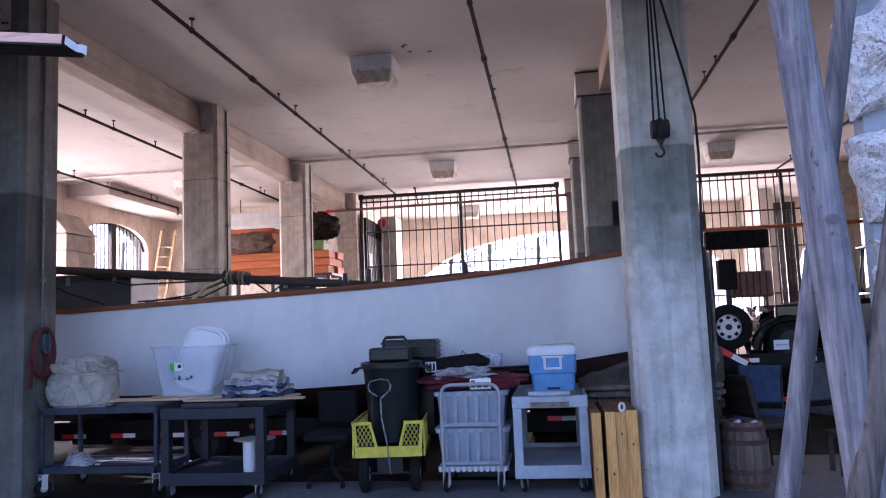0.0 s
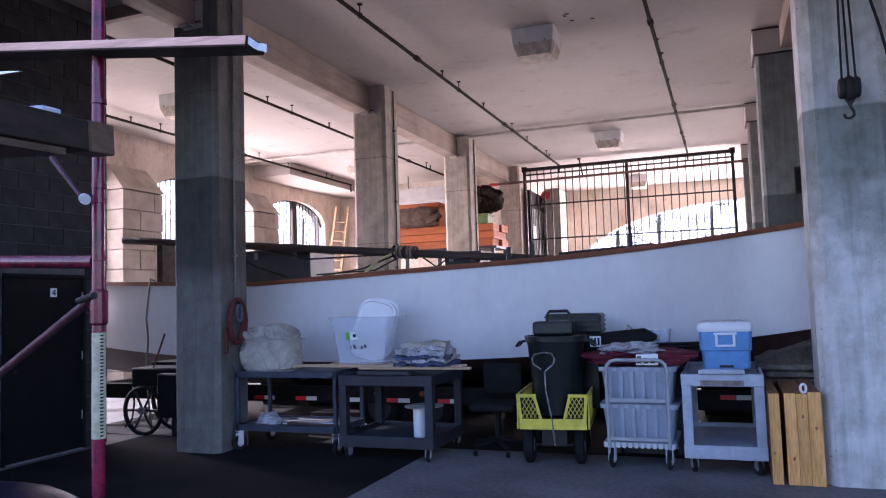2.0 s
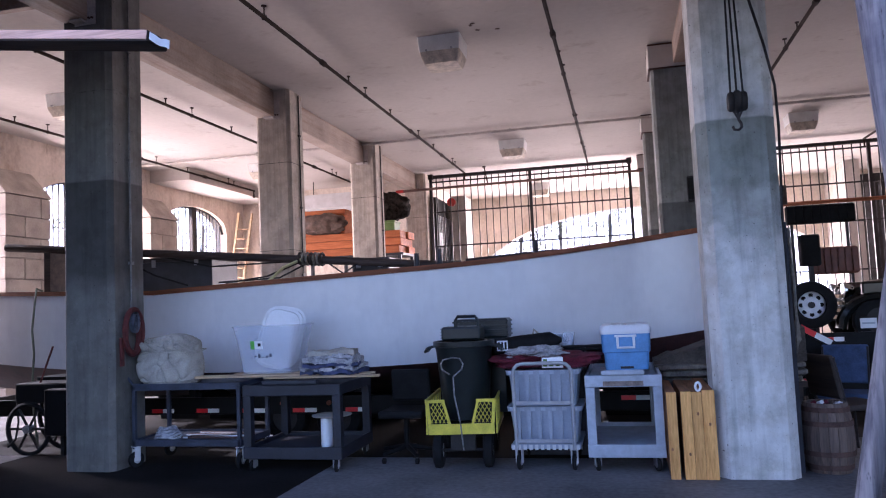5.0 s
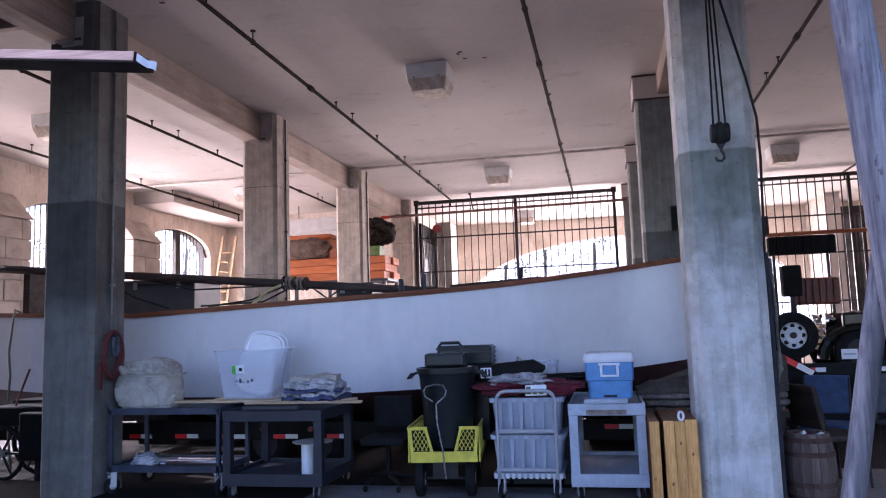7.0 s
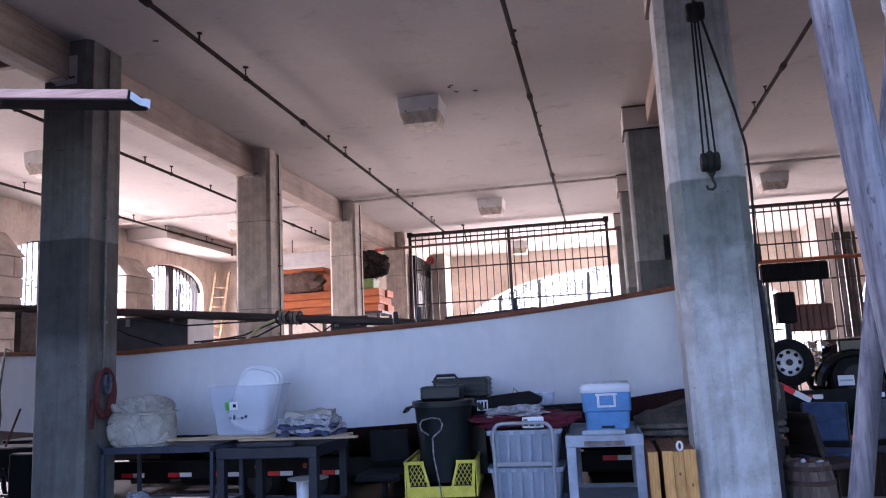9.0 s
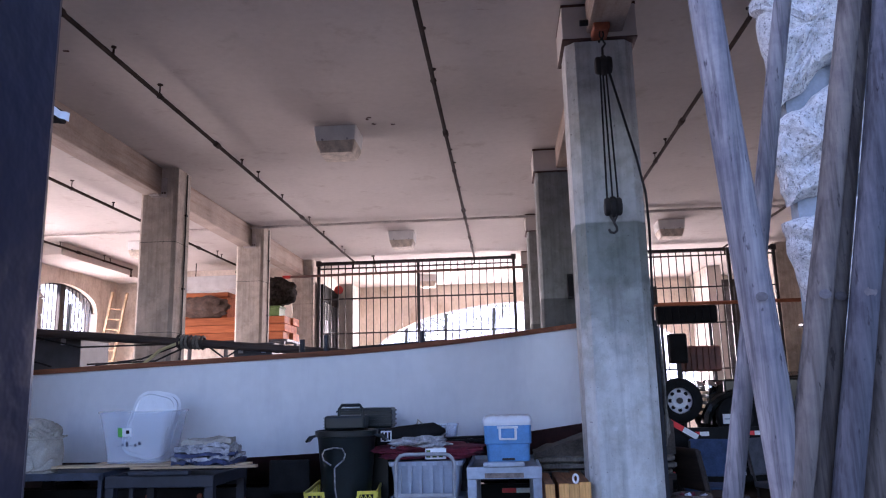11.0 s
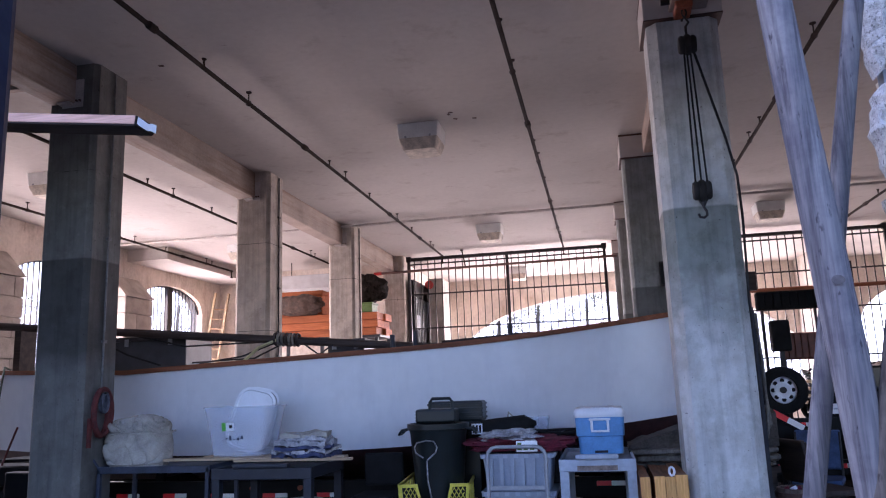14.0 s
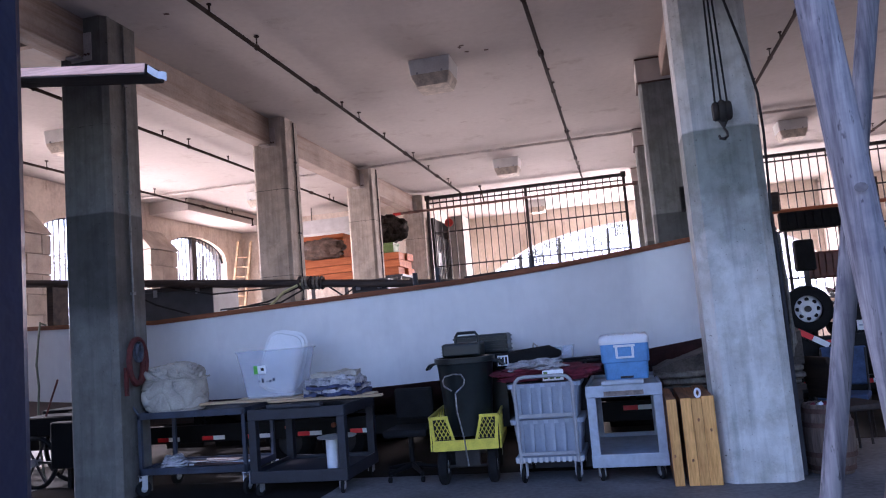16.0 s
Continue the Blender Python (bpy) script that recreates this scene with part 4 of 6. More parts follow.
def canvas_bag():
    """A drum of cloth with a seam, upright creases below and a crushed, gathered top."""
    bm = bmesh.new()
    nt, nz = 170, 70
    rings = []
    for i in range(nz + 1):
        f = i / nz
        ring = []
        for j in range(nt):
            t = math.tau * j / nt
            c = Vector((math.cos(t), math.sin(t), 0))
            if f < 0.62:
                z, r = 0.36 * f / 0.62, 0.305 + 0.03 * math.sin(math.pi * min(1, f / 0.62))
                d = 0.03 * noise.noise(Vector((c.x * 1.2, c.y * 1.2, z * 3))) - crease(Vector((c.x * 1.5 + z * 3, c.y * 1.5, z * 4 - c.x)), 0.020, 0.10) - crease(Vector((c.x * 2.6 - z * 4, c.y * 2.6 + 5, z * 5)), 0.013, 0.12)
                if f < 0.05:
                    r *= 0.94
            else:
                g = (f - 0.62) / 0.38
                r = 0.315 * math.cos(g * math.pi / 2) ** 0.72 + 0.002
                z = 0.36 + 0.17 * math.sin(g * math.pi / 2) ** 0.9
                d = 0.05 * noise.noise(Vector((c.x * 1.5, c.y * 1.5, g * 2))) - crease(Vector((c.x * 2.0 + g * 2, c.y * 2.0, g * 2.5)), 0.05, 0.14) - crease(Vector((c.x * 3.5, c.y * 3.5 + 3, g * 4)), 0.03, 0.16)
                z += 0.6 * d
                d *= 1 - g * 0.7
            ring.append(Vector((c.x * (r + d), c.y * (r + d) * 0.9, z)))
        rings.append(ring)
    g = thing("canvas_bag", pose(-4.955, 7.45, 0.872) @ Matrix.Diagonal((1.13, 1.0, 1.0, 1.0)), "stuffed cream canvas bag with a gathered top", "bag")
    part("sack", loft(bm, rings), M_CANVAS, g, smooth=True)
    pts = [((0.338) * math.cos(t), 0.338 * 0.9 * math.sin(t), 0.345 + 0.012 * math.sin(3 * t) + 0.008 * math.sin(7 * t)) for t in (math.tau * k / 40 for k in range(40))]
    part("seam", tube(bmesh.new(), pts, 0.007, 6, True), M_CANVAS, g)
    return g


canvas_bag()


def clear_tote():
    g = thing("clear_tote", pose(-3.85, 7.72, 0.941) @ Matrix.Scale(0.99, 4), "cloudy plastic storage tote with its lid standing inside", "tote")
    bm = bmesh.new()
    r = [rounded(0.58, 0.42, 0.05, 0.0), rounded(0.67, 0.49, 0.06, 0.3), rounded(0.75, 0.55, 0.06, 0.515), rounded(0.735, 0.535, 0.06, 0.515), rounded(0.66, 0.48, 0.06, 0.3), rounded(0.57, 0.41, 0.05, 0.008)]
    loft(bm, r)
    part("tub", bm, M_CLEAR, g, smooth=True)
    bm = loft(bmesh.new(), [rounded(0.775, 0.575, 0.07, 0.51), rounded(0.775, 0.575, 0.07, 0.527), rounded(0.735, 0.535, 0.06, 0.527), rounded(0.735, 0.535, 0.06, 0.51)], cap=False)
    part("rim", bm, M_CLEAR, g)
    for k, (dx, tilt) in enumerate(((0.0, 14), (0.05, 10))):
        m = pose(-0.06 + dx, 0.02 + 0.07 * k, 0.03, -10, tilt, 0)
        bm = loft(bmesh.new(), [rounded(0.46, 0.68, 0.15, 0.0), rounded(0.48, 0.70, 0.16, 0.02), rounded(0.42, 0.64, 0.13, 0.022), rounded(0.40, 0.62, 0.12, 0.012)])
        bmesh.ops.transform(bm, matrix=m @ pose(0, 0, 0.36, 90, 0, 0), verts=bm.verts)
        part("lid", bm, M_WHITE, g, "opaque white lid standing inside", smooth=True)
    st = part("sticker", B(-0.14, -0.01, -0.2155, -0.2125, 0.30, 0.39, turn=pose(0, 0, 0, 7.2, 0, 0)), M_WHITE, g, "white sticker with a green edge")
    part("green_edge", B(-0.15, -0.105, -0.2175, -0.216, 0.30, 0.39, turn=pose(0, 0, 0, 7.2, 0, 0)), M_GREEN_B, st)
    part("print_block", B(-0.065, -0.03, -0.2175, -0.216, 0.33, 0.365, turn=pose(0, 0, 0, 7.2, 0, 0)), M_BLACK, st)
    for k in range(6):
        part("pen_mark", B(-0.16 + 0.045 * k, -0.135 + 0.045 * k, -0.2155, -0.2125, 0.20 + 0.012 * (k % 2), 0.206 + 0.02 * (k % 3), turn=pose(0, 0, 0, 7.2, 0, 0)), M_CART, g)


M_GREEN_B = mat("bright_green_print", (0.10, 0.45, 0.06), 0.5, var=0.05)
clear_tote()


def folded_cloth(name, m, layers, w, d, label, mats):
    g = thing(name, m, label, "cloth")
    z = 0.0
    for k in range(layers):
        h = random.uniform(0.028, 0.045)
        n = 34
        ww, dd = w * random.uniform(0.85, 1.0) * (1 - 0.055 * k), d * random.uniform(0.85, 1.0) * (1 - 0.05 * k)
        bm = bmesh.new()
        bmesh.ops.create_grid(bm, x_segments=n, y_segments=24, size=0.5)
        ret = bmesh.ops.extrude_face_region(bm, geom=bm.faces[:])
        up = [v for v in ret["geom"] if isinstance(v, bmesh.types.BMVert)]
        bmesh.ops.translate(bm, verts=up, vec=(0, 0, h))
        for v in bm.verts:
            q = v.co
            bend = 0.04 * noise.noise(Vector((q.x * 3.5, q.y * 3.5, k * 0.7 + q.z * 5))) - crease(Vector((q.x * 4 + q.y * 2, q.y * 4, k * 1.3)), 0.035, 0.15)
            edge = max(abs(q.x), abs(q.y)) * 2
            v.co = (q.x * ww * (1 + bend * 1.4), q.y * dd * (1 + bend * 1.4), q.z + 0.8 * bend - 0.02 * max(0, edge - 0.75) + z + 0.016)
        bmesh.ops.rotate(bm, verts=bm.verts, cent=(0, 0, 0), matrix=Matrix.Rotation(radians(random.uniform(-14, 14)), 3, "Z"))
        part("fold", bm, mats[k % len(mats)], g, smooth=True)
        z += h + 0.002
    return g


folded_cloth("folded_tarp", pose(-3.02, 7.42, 0.94), 6, 0.66, 0.5, "rumpled pile of grey and blue folded cloths", (M_CLOTHB, M_CLOTHG, M_CLOTHB, M_CLOTHG, M_CLOTHG, M_CANVAS))
# things on the lower shelves
rc = thing("rope_coil", pose(-4.95, 7.35, 0.278), "small pale coil of rope on the lower shelf", "rope")
for k in range(5):
    part("turn", tube(bmesh.new(), [((0.15 - 0.015 * k) * math.cos(t), (0.12 - 0.01 * k) * math.sin(t), 0.02 + 0.022 * k + 0.01 * math.sin(3 * t + k)) for t in (math.tau * j / 16 for j in range(16))], 0.014, 6, True), M_CLOTHG, rc)
for k in range(7):
    b = tagged(part("metal_bar", rod(bmesh.new(), (-0.35, 0, 0.014), (0.35, 0, 0.014), 0.013, seg=7), M_STEEL if k % 2 else M_RUST), "loose metal rod on the lower shelf", "rod", "metal rods")
    b.matrix_world = pose(-4.42 + random.uniform(-0.1, 0.1), 7.3 + 0.05 * k, 0.282, 0, 0, random.uniform(-9, 9))
wt = thing("white_canister", pose(-3.06, 7.27, 0.205), "white plastic canister under a beige disc", "canister")
part("tube", lathe(bmesh.new(), [(0.055, 0), (0.06, 0.01), (0.06, 0.30), (0.05, 0.315)], 18), M_WHITE, wt, smooth=True)
part("disc", lathe(bmesh.new(), [(0.02, 0.316), (0.2, 0.318), (0.205, 0.328), (0.02, 0.335)], 26, pose(0.06, 0, 0)), M_CANVAS, wt, "beige disc lid", smooth=True)


def trash_can():
    g = thing("trash_can", pose(-1.635, 7.5, 0.455), "dark green plastic dustbin with side handles standing in a wagon", "bin")
    bm = lathe(bmesh.new(), [(0.21, 0), (0.225, 0.01), (0.285, 0.68), (0.295, 0.72), (0.312, 0.725), (0.314, 0.775), (0.30, 0.78), (0.285, 0.775), (0.27, 0.68), (0.215, 0.03)], 32)
    part("tub", bm, M_CAN, g, smooth=True)
    for s in (-1, 1):
        part("side_handle", tube(bmesh.new(), [(s * 0.28, -0.08, 0.73), (s * 0.36, -0.08, 0.715), (s * 0.395, -0.06, 0.675), (s * 0.395, 0.06, 0.675), (s * 0.36, 0.08, 0.715), (s * 0.28, 0.08, 0.73)], 0.013), M_CAN, g)
    cs = part("lid_case", B(-0.205, 0.20, -0.13, 0.13, 0.781, 0.92, 0.025), M_CAN, g, "dark carry case with a bar handle")
    part("case_handle", tube(bmesh.new(), [(-0.06, -0.1, 0.86), (-0.055, -0.1, 0.985), (-0.03, -0.1, 1.02), (0.15, -0.1, 1.02), (0.175, -0.1, 0.985), (0.18, -0.1, 0.86)], 0.016), M_CAN, cs)
    for k in range(4):
        part("latch", B(-0.215, -0.2, -0.10, -0.03, 0.80 + 0.03 * k, 0.815 + 0.03 * k), M_STEEL, cs)


trash_can()
st = thing("storage_crate", pose(-1.6, 7.98, 0.455), "tall black storage crate behind the dustbin", "crate")
part("body", B(-0.33, 0.33, -0.13, 0.2, 0, 0.77, 0.01), M_CAN, st)
gc = thing("ribbed_case", pose(-1.535, 8.0, 1.2255), "dark green ribbed plastic case", "case")
part("body", B(-0.28, 0.30, -0.14, 0.16, 0, 0.21, 0.02), M_CAN, gc)
for k in range(4):
    part("rib", B(-0.29, 0.31, -0.152, 0.165, 0.025 + 0.048 * k, 0.045 + 0.048 * k, 0.004), M_CAN, gc)


def wagon():
    g = thing("garden_wagon", pose(-1.625, 7.17, 0, 0, 0, 6), "yellow garden wagon with black mesh sides and fat black tyres", "wagon")
    w, d, z0, z1 = 0.645, 1.05, 0.345, 0.68
    part("bed", B(-w / 2, w / 2, 0.02, d, z0 + 0.06, z0 + 0.085), M_BLACK, g)
    # front panel: a low middle between two raised meshed corners
    bm = bmesh.new()
    slab(bm, [(-w / 2, z0), (w / 2, z0), (w / 2, z0 + 0.10), (-w / 2, z0 + 0.10)], "y", 0, 0.018)
    part("front_panel", bm, M_YELLOW, g)
    for s in (-1, 1):
        a, b, c = s * w / 2, s * 0.10, s * 0.155
        for q in ([(a, z0 + 0.102), (a - s * 0.03, z0 + 0.102), (a - s * 0.01, z1), (a + s * 0.02, z1)],
                  [(b, z0 + 0.102), (b + s * 0.025, z0 + 0.102), (c + s * 0.025, z1 - 0.03), (c, z1 - 0.03)],
                  [(a + s * 0.02, z1 - 0.03), (a + s * 0.02, z1), (c, z1), (c, z1 - 0.03)]):
            part("corner_frame", slab(bmesh.new(), q, "y", -0.001, 0.017), M_YELLOW, g)
        part("mesh_backing", slab(bmesh.new(), [(a - s * 0.02, z0 + 0.1), (b + s * 0.01, z0 + 0.1), (c + s * 0.01, z1 - 0.02), (a, z1 - 0.02)], "y", 0.013, 0.016), M_BLACK, g)
        bm = bmesh.new()
        lo, hi, zz0, zz1 = min(a, b) + 0.025, max(a, b) - 0.02, z0 + 0.11, z1 - 0.035
        for k in range(-6, 8):
            for dr in (1, -1):
                pts = []
                for i in range(13):
                    z = zz0 + (zz1 - zz0) * i / 12
                    x = lo + 0.04 * k + dr * (z - zz0) * 0.6 + (0 if dr == 1 else 0.14)
                    inner = b + (c - b) * (z - zz0) / (zz1 - zz0)
                    if min(a - s * 0.025, inner + s * 0.02) <= x <= max(a - s * 0.025, inner + s * 0.02):
                        pts.append((x, 0.009, z))
                if len(pts) > 1:
                    tube(bm, [pts[0], pts[-1]], 0.0035, 4)
        part("mesh", bm, M_YELLOW, g, "yellow wire mesh")
        sd = part("side_panel", B(s * (w / 2 + 0.02) - 0.008, s * (w / 2 + 0.02) + 0.008, 0.02, d, z0, z0 + 0.06), M_YELLOW, g)
        part("side_rail", B(s * (w / 2 + 0.02) - 0.009, s * (w / 2 + 0.02) + 0.009, 0.02, d, z1 - 0.03, z1), M_YELLOW, sd)
        for k in range(9):
            part("side_bar", B(s * (w / 2 + 0.02) - 0.006, s * (w / 2 + 0.02) + 0.006, 0.03 + k * 0.125, 0.055 + k * 0.125, z0 + 0.06, z1 - 0.03), M_YELLOW, sd)
        for y in (0.14, d - 0.15):
            wh = part("wheel", lathe(bmesh.new(), [(0.07, -0.045), (0.13, -0.05), (0.165, -0.035), (0.172, 0), (0.165, 0.035), (0.13, 0.05), (0.07, 0.045)], 26, pose(s * 0.245, y, 0.172, 0, 90, 0), ring=True), M_RUBBER, g, "fat black tyre", smooth=True)
            part("rim", rod(bmesh.new(), (s * 0.245 - 0.04, y, 0.172), (s * 0.245 + 0.04, y, 0.172), 0.075, seg=18), M_WHITE_METAL, wh)
    for y in (0.14, d - 0.15):
        part("axle", rod(bmesh.new(), (-0.24, y, 0.172), (0.24, y, 0.172), 0.016), M_IRON, g)
        part("axle_bracket", B(-0.12, 0.12, y - 0.05, y + 0.05, 0.18, z0), M_IRON, g)
    pull = [(0.02, -0.04, 0.2), (0.0, -0.05, 0.45), (-0.05, -0.04, 0.72), (-0.055, -0.03, 0.90)]
    h = part("pull_handle", tube(bmesh.new(), pull, 0.0075), M_IRON_G, g, "bent steel pull handle")
    part("grip", tube(bmesh.new(), [(-0.055, -0.03, 0.90), (0.03, -0.02, 0.97), (0.045, -0.02, 1.02), (0.015, -0.02, 1.075), (-0.06, -0.02, 1.085), (-0.15, -0.02, 1.065), (-0.175, -0.02, 1.02), (-0.16, -0.02, 0.97), (-0.09, -0.025, 0.925)], 0.0075), M_IRON_G, h)


wagon()


def tote_dolly():
    g = thing("platform_trolley", pose(-0.82, 7.16, 0), "grey platform trolley with a tubular push handle", "trolley")
    part("deck", B(-0.33, 0.33, 0.02, 0.82, 0.205, 0.25, 0.008), M_GREYTOTE, g)
    for k in range(12):
        part("deck_rib", B(-0.32 + k * 0.055, -0.29 + k * 0.055, 0.008, 0.02, 0.2, 0.245), M_WHITE_METAL, g)
    pts = [(-0.27, 0, 0.2), (-0.275, -0.01, 0.92)] + [(-0.275 + 0.09 * (1 - math.cos(t)), -0.01, 0.92 + 0.09 * math.sin(t)) for t in (radians(30), radians(60), radians(90))]
    part("push_handle", tube(bmesh.new(), pts + [(-x, y, z) for x, y, z in pts[::-1]], 0.018, 10), M_GREYTUBE, g, smooth=True)
    for z in (0.27, 0.625):
        part("cross_bar", B(-0.27, 0.27, -0.012, 0.0, z, z + 0.03), M_GREYTUBE, g)
    for sx in (-0.26, 0.26):
        for y in (0.08, 0.74):
            caster(g, sx, y, 0.075, 0.032, 0.2, random.uniform(-15, 15), True)
    for k in range(2):
        z = 0.252 + 0.345 * k
        t = thing("grey_tote", pose(-0.82, 7.50, z), "grey plastic tote with a flanged rim, stacked", "tote", "grey totes")
        part("tub", loft(bmesh.new(), [rounded(0.60, 0.44, 0.03, 0), rounded(0.66, 0.52, 0.03, 0.30)]), M_GREYTOTE, t)
        part("rim", loft(bmesh.new(), [rounded(0.71, 0.56, 0.03, 0.30), rounded(0.72, 0.57, 0.03, 0.343)]), M_GREYTOTE, t)
        for j in range(6):
            x = -0.25 + 0.1 * j
            part("rib", slab(bmesh.new(), [(x - 0.012, 0.02), (x + 0.012, 0.02), (x + 0.02, 0.3), (x - 0.02, 0.3)], "y", -0.272, -0.2), M_GREYTOTE, t)
        for j in range(7):
            part("rim_notch", B(-0.33 + 0.1 * j, -0.29 + 0.1 * j, -0.289, -0.283, 0.305, 0.338), M_CART_G, t)


M_GREYTUBE = mat("grey_enamel", (0.36, 0.37, 0.40), 0.4, 0.2, var=0.1)
tote_dolly()
heap("maroon_cloth", pose(-0.82, 7.55, 0.941), 1.0, 0.55, 0.15, M_MAROON, "maroon cloth spread over the stacked totes", "cloth", 7, 0.35, 4)
heap("white_cloth", pose(-0.86, 7.40, 1.03), 0.5, 0.32, 0.12, M_CLOTHG, "crumpled pale cloth on the maroon cloth", "cloth", 9, 0.5)
pk = thing("seed_packet", pose(-0.75, 7.2, 0.96), "small printed packet in green and white", "packet")
part("card", B(-0.07, 0.13, 0, 0.004, 0, 0.1, turn=pose(0, 0, 0, -14, 0, 0)), M_WHITE, pk)
for k in range(3):
    part("print_bar", B(-0.06 + k * 0.06, -0.02 + k * 0.06, -0.002, -0.0005, 0.015, 0.085 - 0.02 * k, turn=pose(0, 0, 0, -14, 0, 0)), M_GREEN, pk)
db = thing("black_duffel", pose(-1.02, 7.72, 1.06), "black tubular bag with a white printed tag", "bag")
part("body", lathe(bmesh.new(), [(0.02, -0.36), (0.085, -0.33), (0.10, -0.1), (0.095, 0.25), (0.02, 0.36)], 18, pose(0, 0, 0.10, 0, 84, 0)), M_RUBBER, db, smooth=True)
tg = part("tag", B(-0.29, -0.18, -0.116, -0.108, 0.045, 0.15), M_WHITE, db, "white tag with dark bars")
for k in range(3):
    part("bar", B(-0.28 + k * 0.034, -0.26 + k * 0.034, -0.1185, -0.1165, 0.06, 0.135), M_BLACK, tg)
tp = thing("tube_bundle", pose(-0.5, 7.62, 1.075), "bundle of black tubes", "tubes")
for k in range(4):
    part("tube", rod(bmesh.new(), (-0.3, 0.02 * k, 0.015 + 0.03 * (k % 2)), (0.25, 0.02 * k + 0.02, 0.025 + 0.03 * (k % 2)), 0.013, seg=8), M_BLACK, tp)
sb = thing("clear_box", pose(-0.75, 8.0, 1.10), "small clear plastic box holding white card", "box")
part("tub", loft(bmesh.new(), [rounded(0.36, 0.26, 0.03, 0.0), rounded(0.40, 0.30, 0.03, 0.15), rounded(0.385, 0.285, 0.03, 0.15), rounded(0.35, 0.25, 0.03, 0.006)]), M_CLEAR, sb)
part("card", B(-0.08, 0.09, -0.1, -0.09, 0.06, 0.16), M_WHITE, sb)
part("strap", tube(bmesh.new(), [(-0.2, 0, 0.02), (-0.24, -0.02, 0.12), (-0.22, -0.03, 0.2), (-0.17, -0.03, 0.15), (-0.1, 0.0, 0.1)], 0.012), M_CANVAS, sb)
cr = thing("storage_crate", pose(-0.8, 8.03, 0.0), "tall dark crate behind the trolley", "crate")
part("body", B(-0.35, 0.35, -0.13, 0.25, 0, 1.098, 0.01), M_CART_D, cr)


def cooler():
    g = thing("cool_box", pose(-0.03, 7.44, 0.905) @ Matrix.Diagonal((1.02, 1.0, 0.95, 1.0)), "blue cool box with a white lid and white handle", "cool box")
    bm = loft(bmesh.new(), [rounded(0.40, 0.62, 0.035, 0.0, 0, 0.31), rounded(0.418, 0.638, 0.035, 0.17, 0, 0.31), rounded(0.445, 0.66, 0.035, 0.18, 0, 0.31), rounded(0.455, 0.67, 0.035, 0.36, 0, 0.31)])
    part("body", bm, M_COOLB, g, smooth=True)
    bm = loft(bmesh.new(), [rounded(0.465, 0.68, 0.04, 0.361, 0, 0.31), rounded(0.475, 0.69, 0.04, 0.375, 0, 0.31), rounded(0.475, 0.69, 0.04, 0.42, 0, 0.31), rounded(0.44, 0.65, 0.05, 0.45, 0, 0.31)])
    part("lid", bm, M_WHITE, g, "white ribbed lid", smooth=True)
    for k in range(4):
        part("lid_rib", B(-0.15 + k * 0.085, -0.12 + k * 0.085, 0.05, 0.58, 0.45, 0.458), M_WHITE, g)
    h = part("handle", B(-0.085, 0.085, -0.042, -0.022, 0.215, 0.235, 0.004), M_WHITE, g, "white swing handle")
    for s in (-1, 1):
        part("handle_arm", B(s * 0.075 - 0.012, s * 0.075 + 0.012, -0.044, -0.02, 0.235, 0.33, 0.004), M_WHITE, h)
    part("handle_bar", B(-0.1, 0.1, -0.046, -0.018, 0.33, 0.352, 0.004), M_WHITE, h)
    part("drain", B(-0.06, 0.06, -0.008, 0.02, 0.012, 0.035), M_NAVY, g)


cooler()
# upright timber table tops
for x0, x1, hh in ((0.285, 0.37, 0.75), (0.405, 0.495, 0.755), (0.497, 0.582, 0.75), (0.584, 0.688, 0.765)):
    g = thing("timber_panel", pose((x0 + x1) / 2, 6.90, 0), "yellow pine panel standing on edge beside a column", "panel", "timber panels")
    w = (x1 - x0) / 2
    part("end_board", B(-w, w, 0, 0.03, 0, hh, 0.005), M_PINE, g)
    part("knot", lathe(bmesh.new(), [(0.002, -0.001), (0.009, -0.0008), (0.010, 0.0008), (0.002, 0.001)], 10, pose(random.uniform(-0.02, 0.02), 0.0, random.uniform(0.2, 0.6), 90, 0, 0), 1.0, 1.6), M_PINE_D, g)
    part("slab", B(-w, w - 0.002, 0.031, 1.25, 0.01, hh - 0.004, 0.003), M_PINE_D, g, "brown weathered edge")

hd = thing("steel_eye", pose(0.56, 6.95, 0.752), "small white plastic and steel latch on a timber panel", "latch")
part("loop", tube(bmesh.new(), [(0.022 * math.cos(t), 0, 0.04 + 0.036 * math.sin(t)) for t in (math.tau * k / 14 for k in range(14))], 0.011, 7, True), M_WHITE, hd)


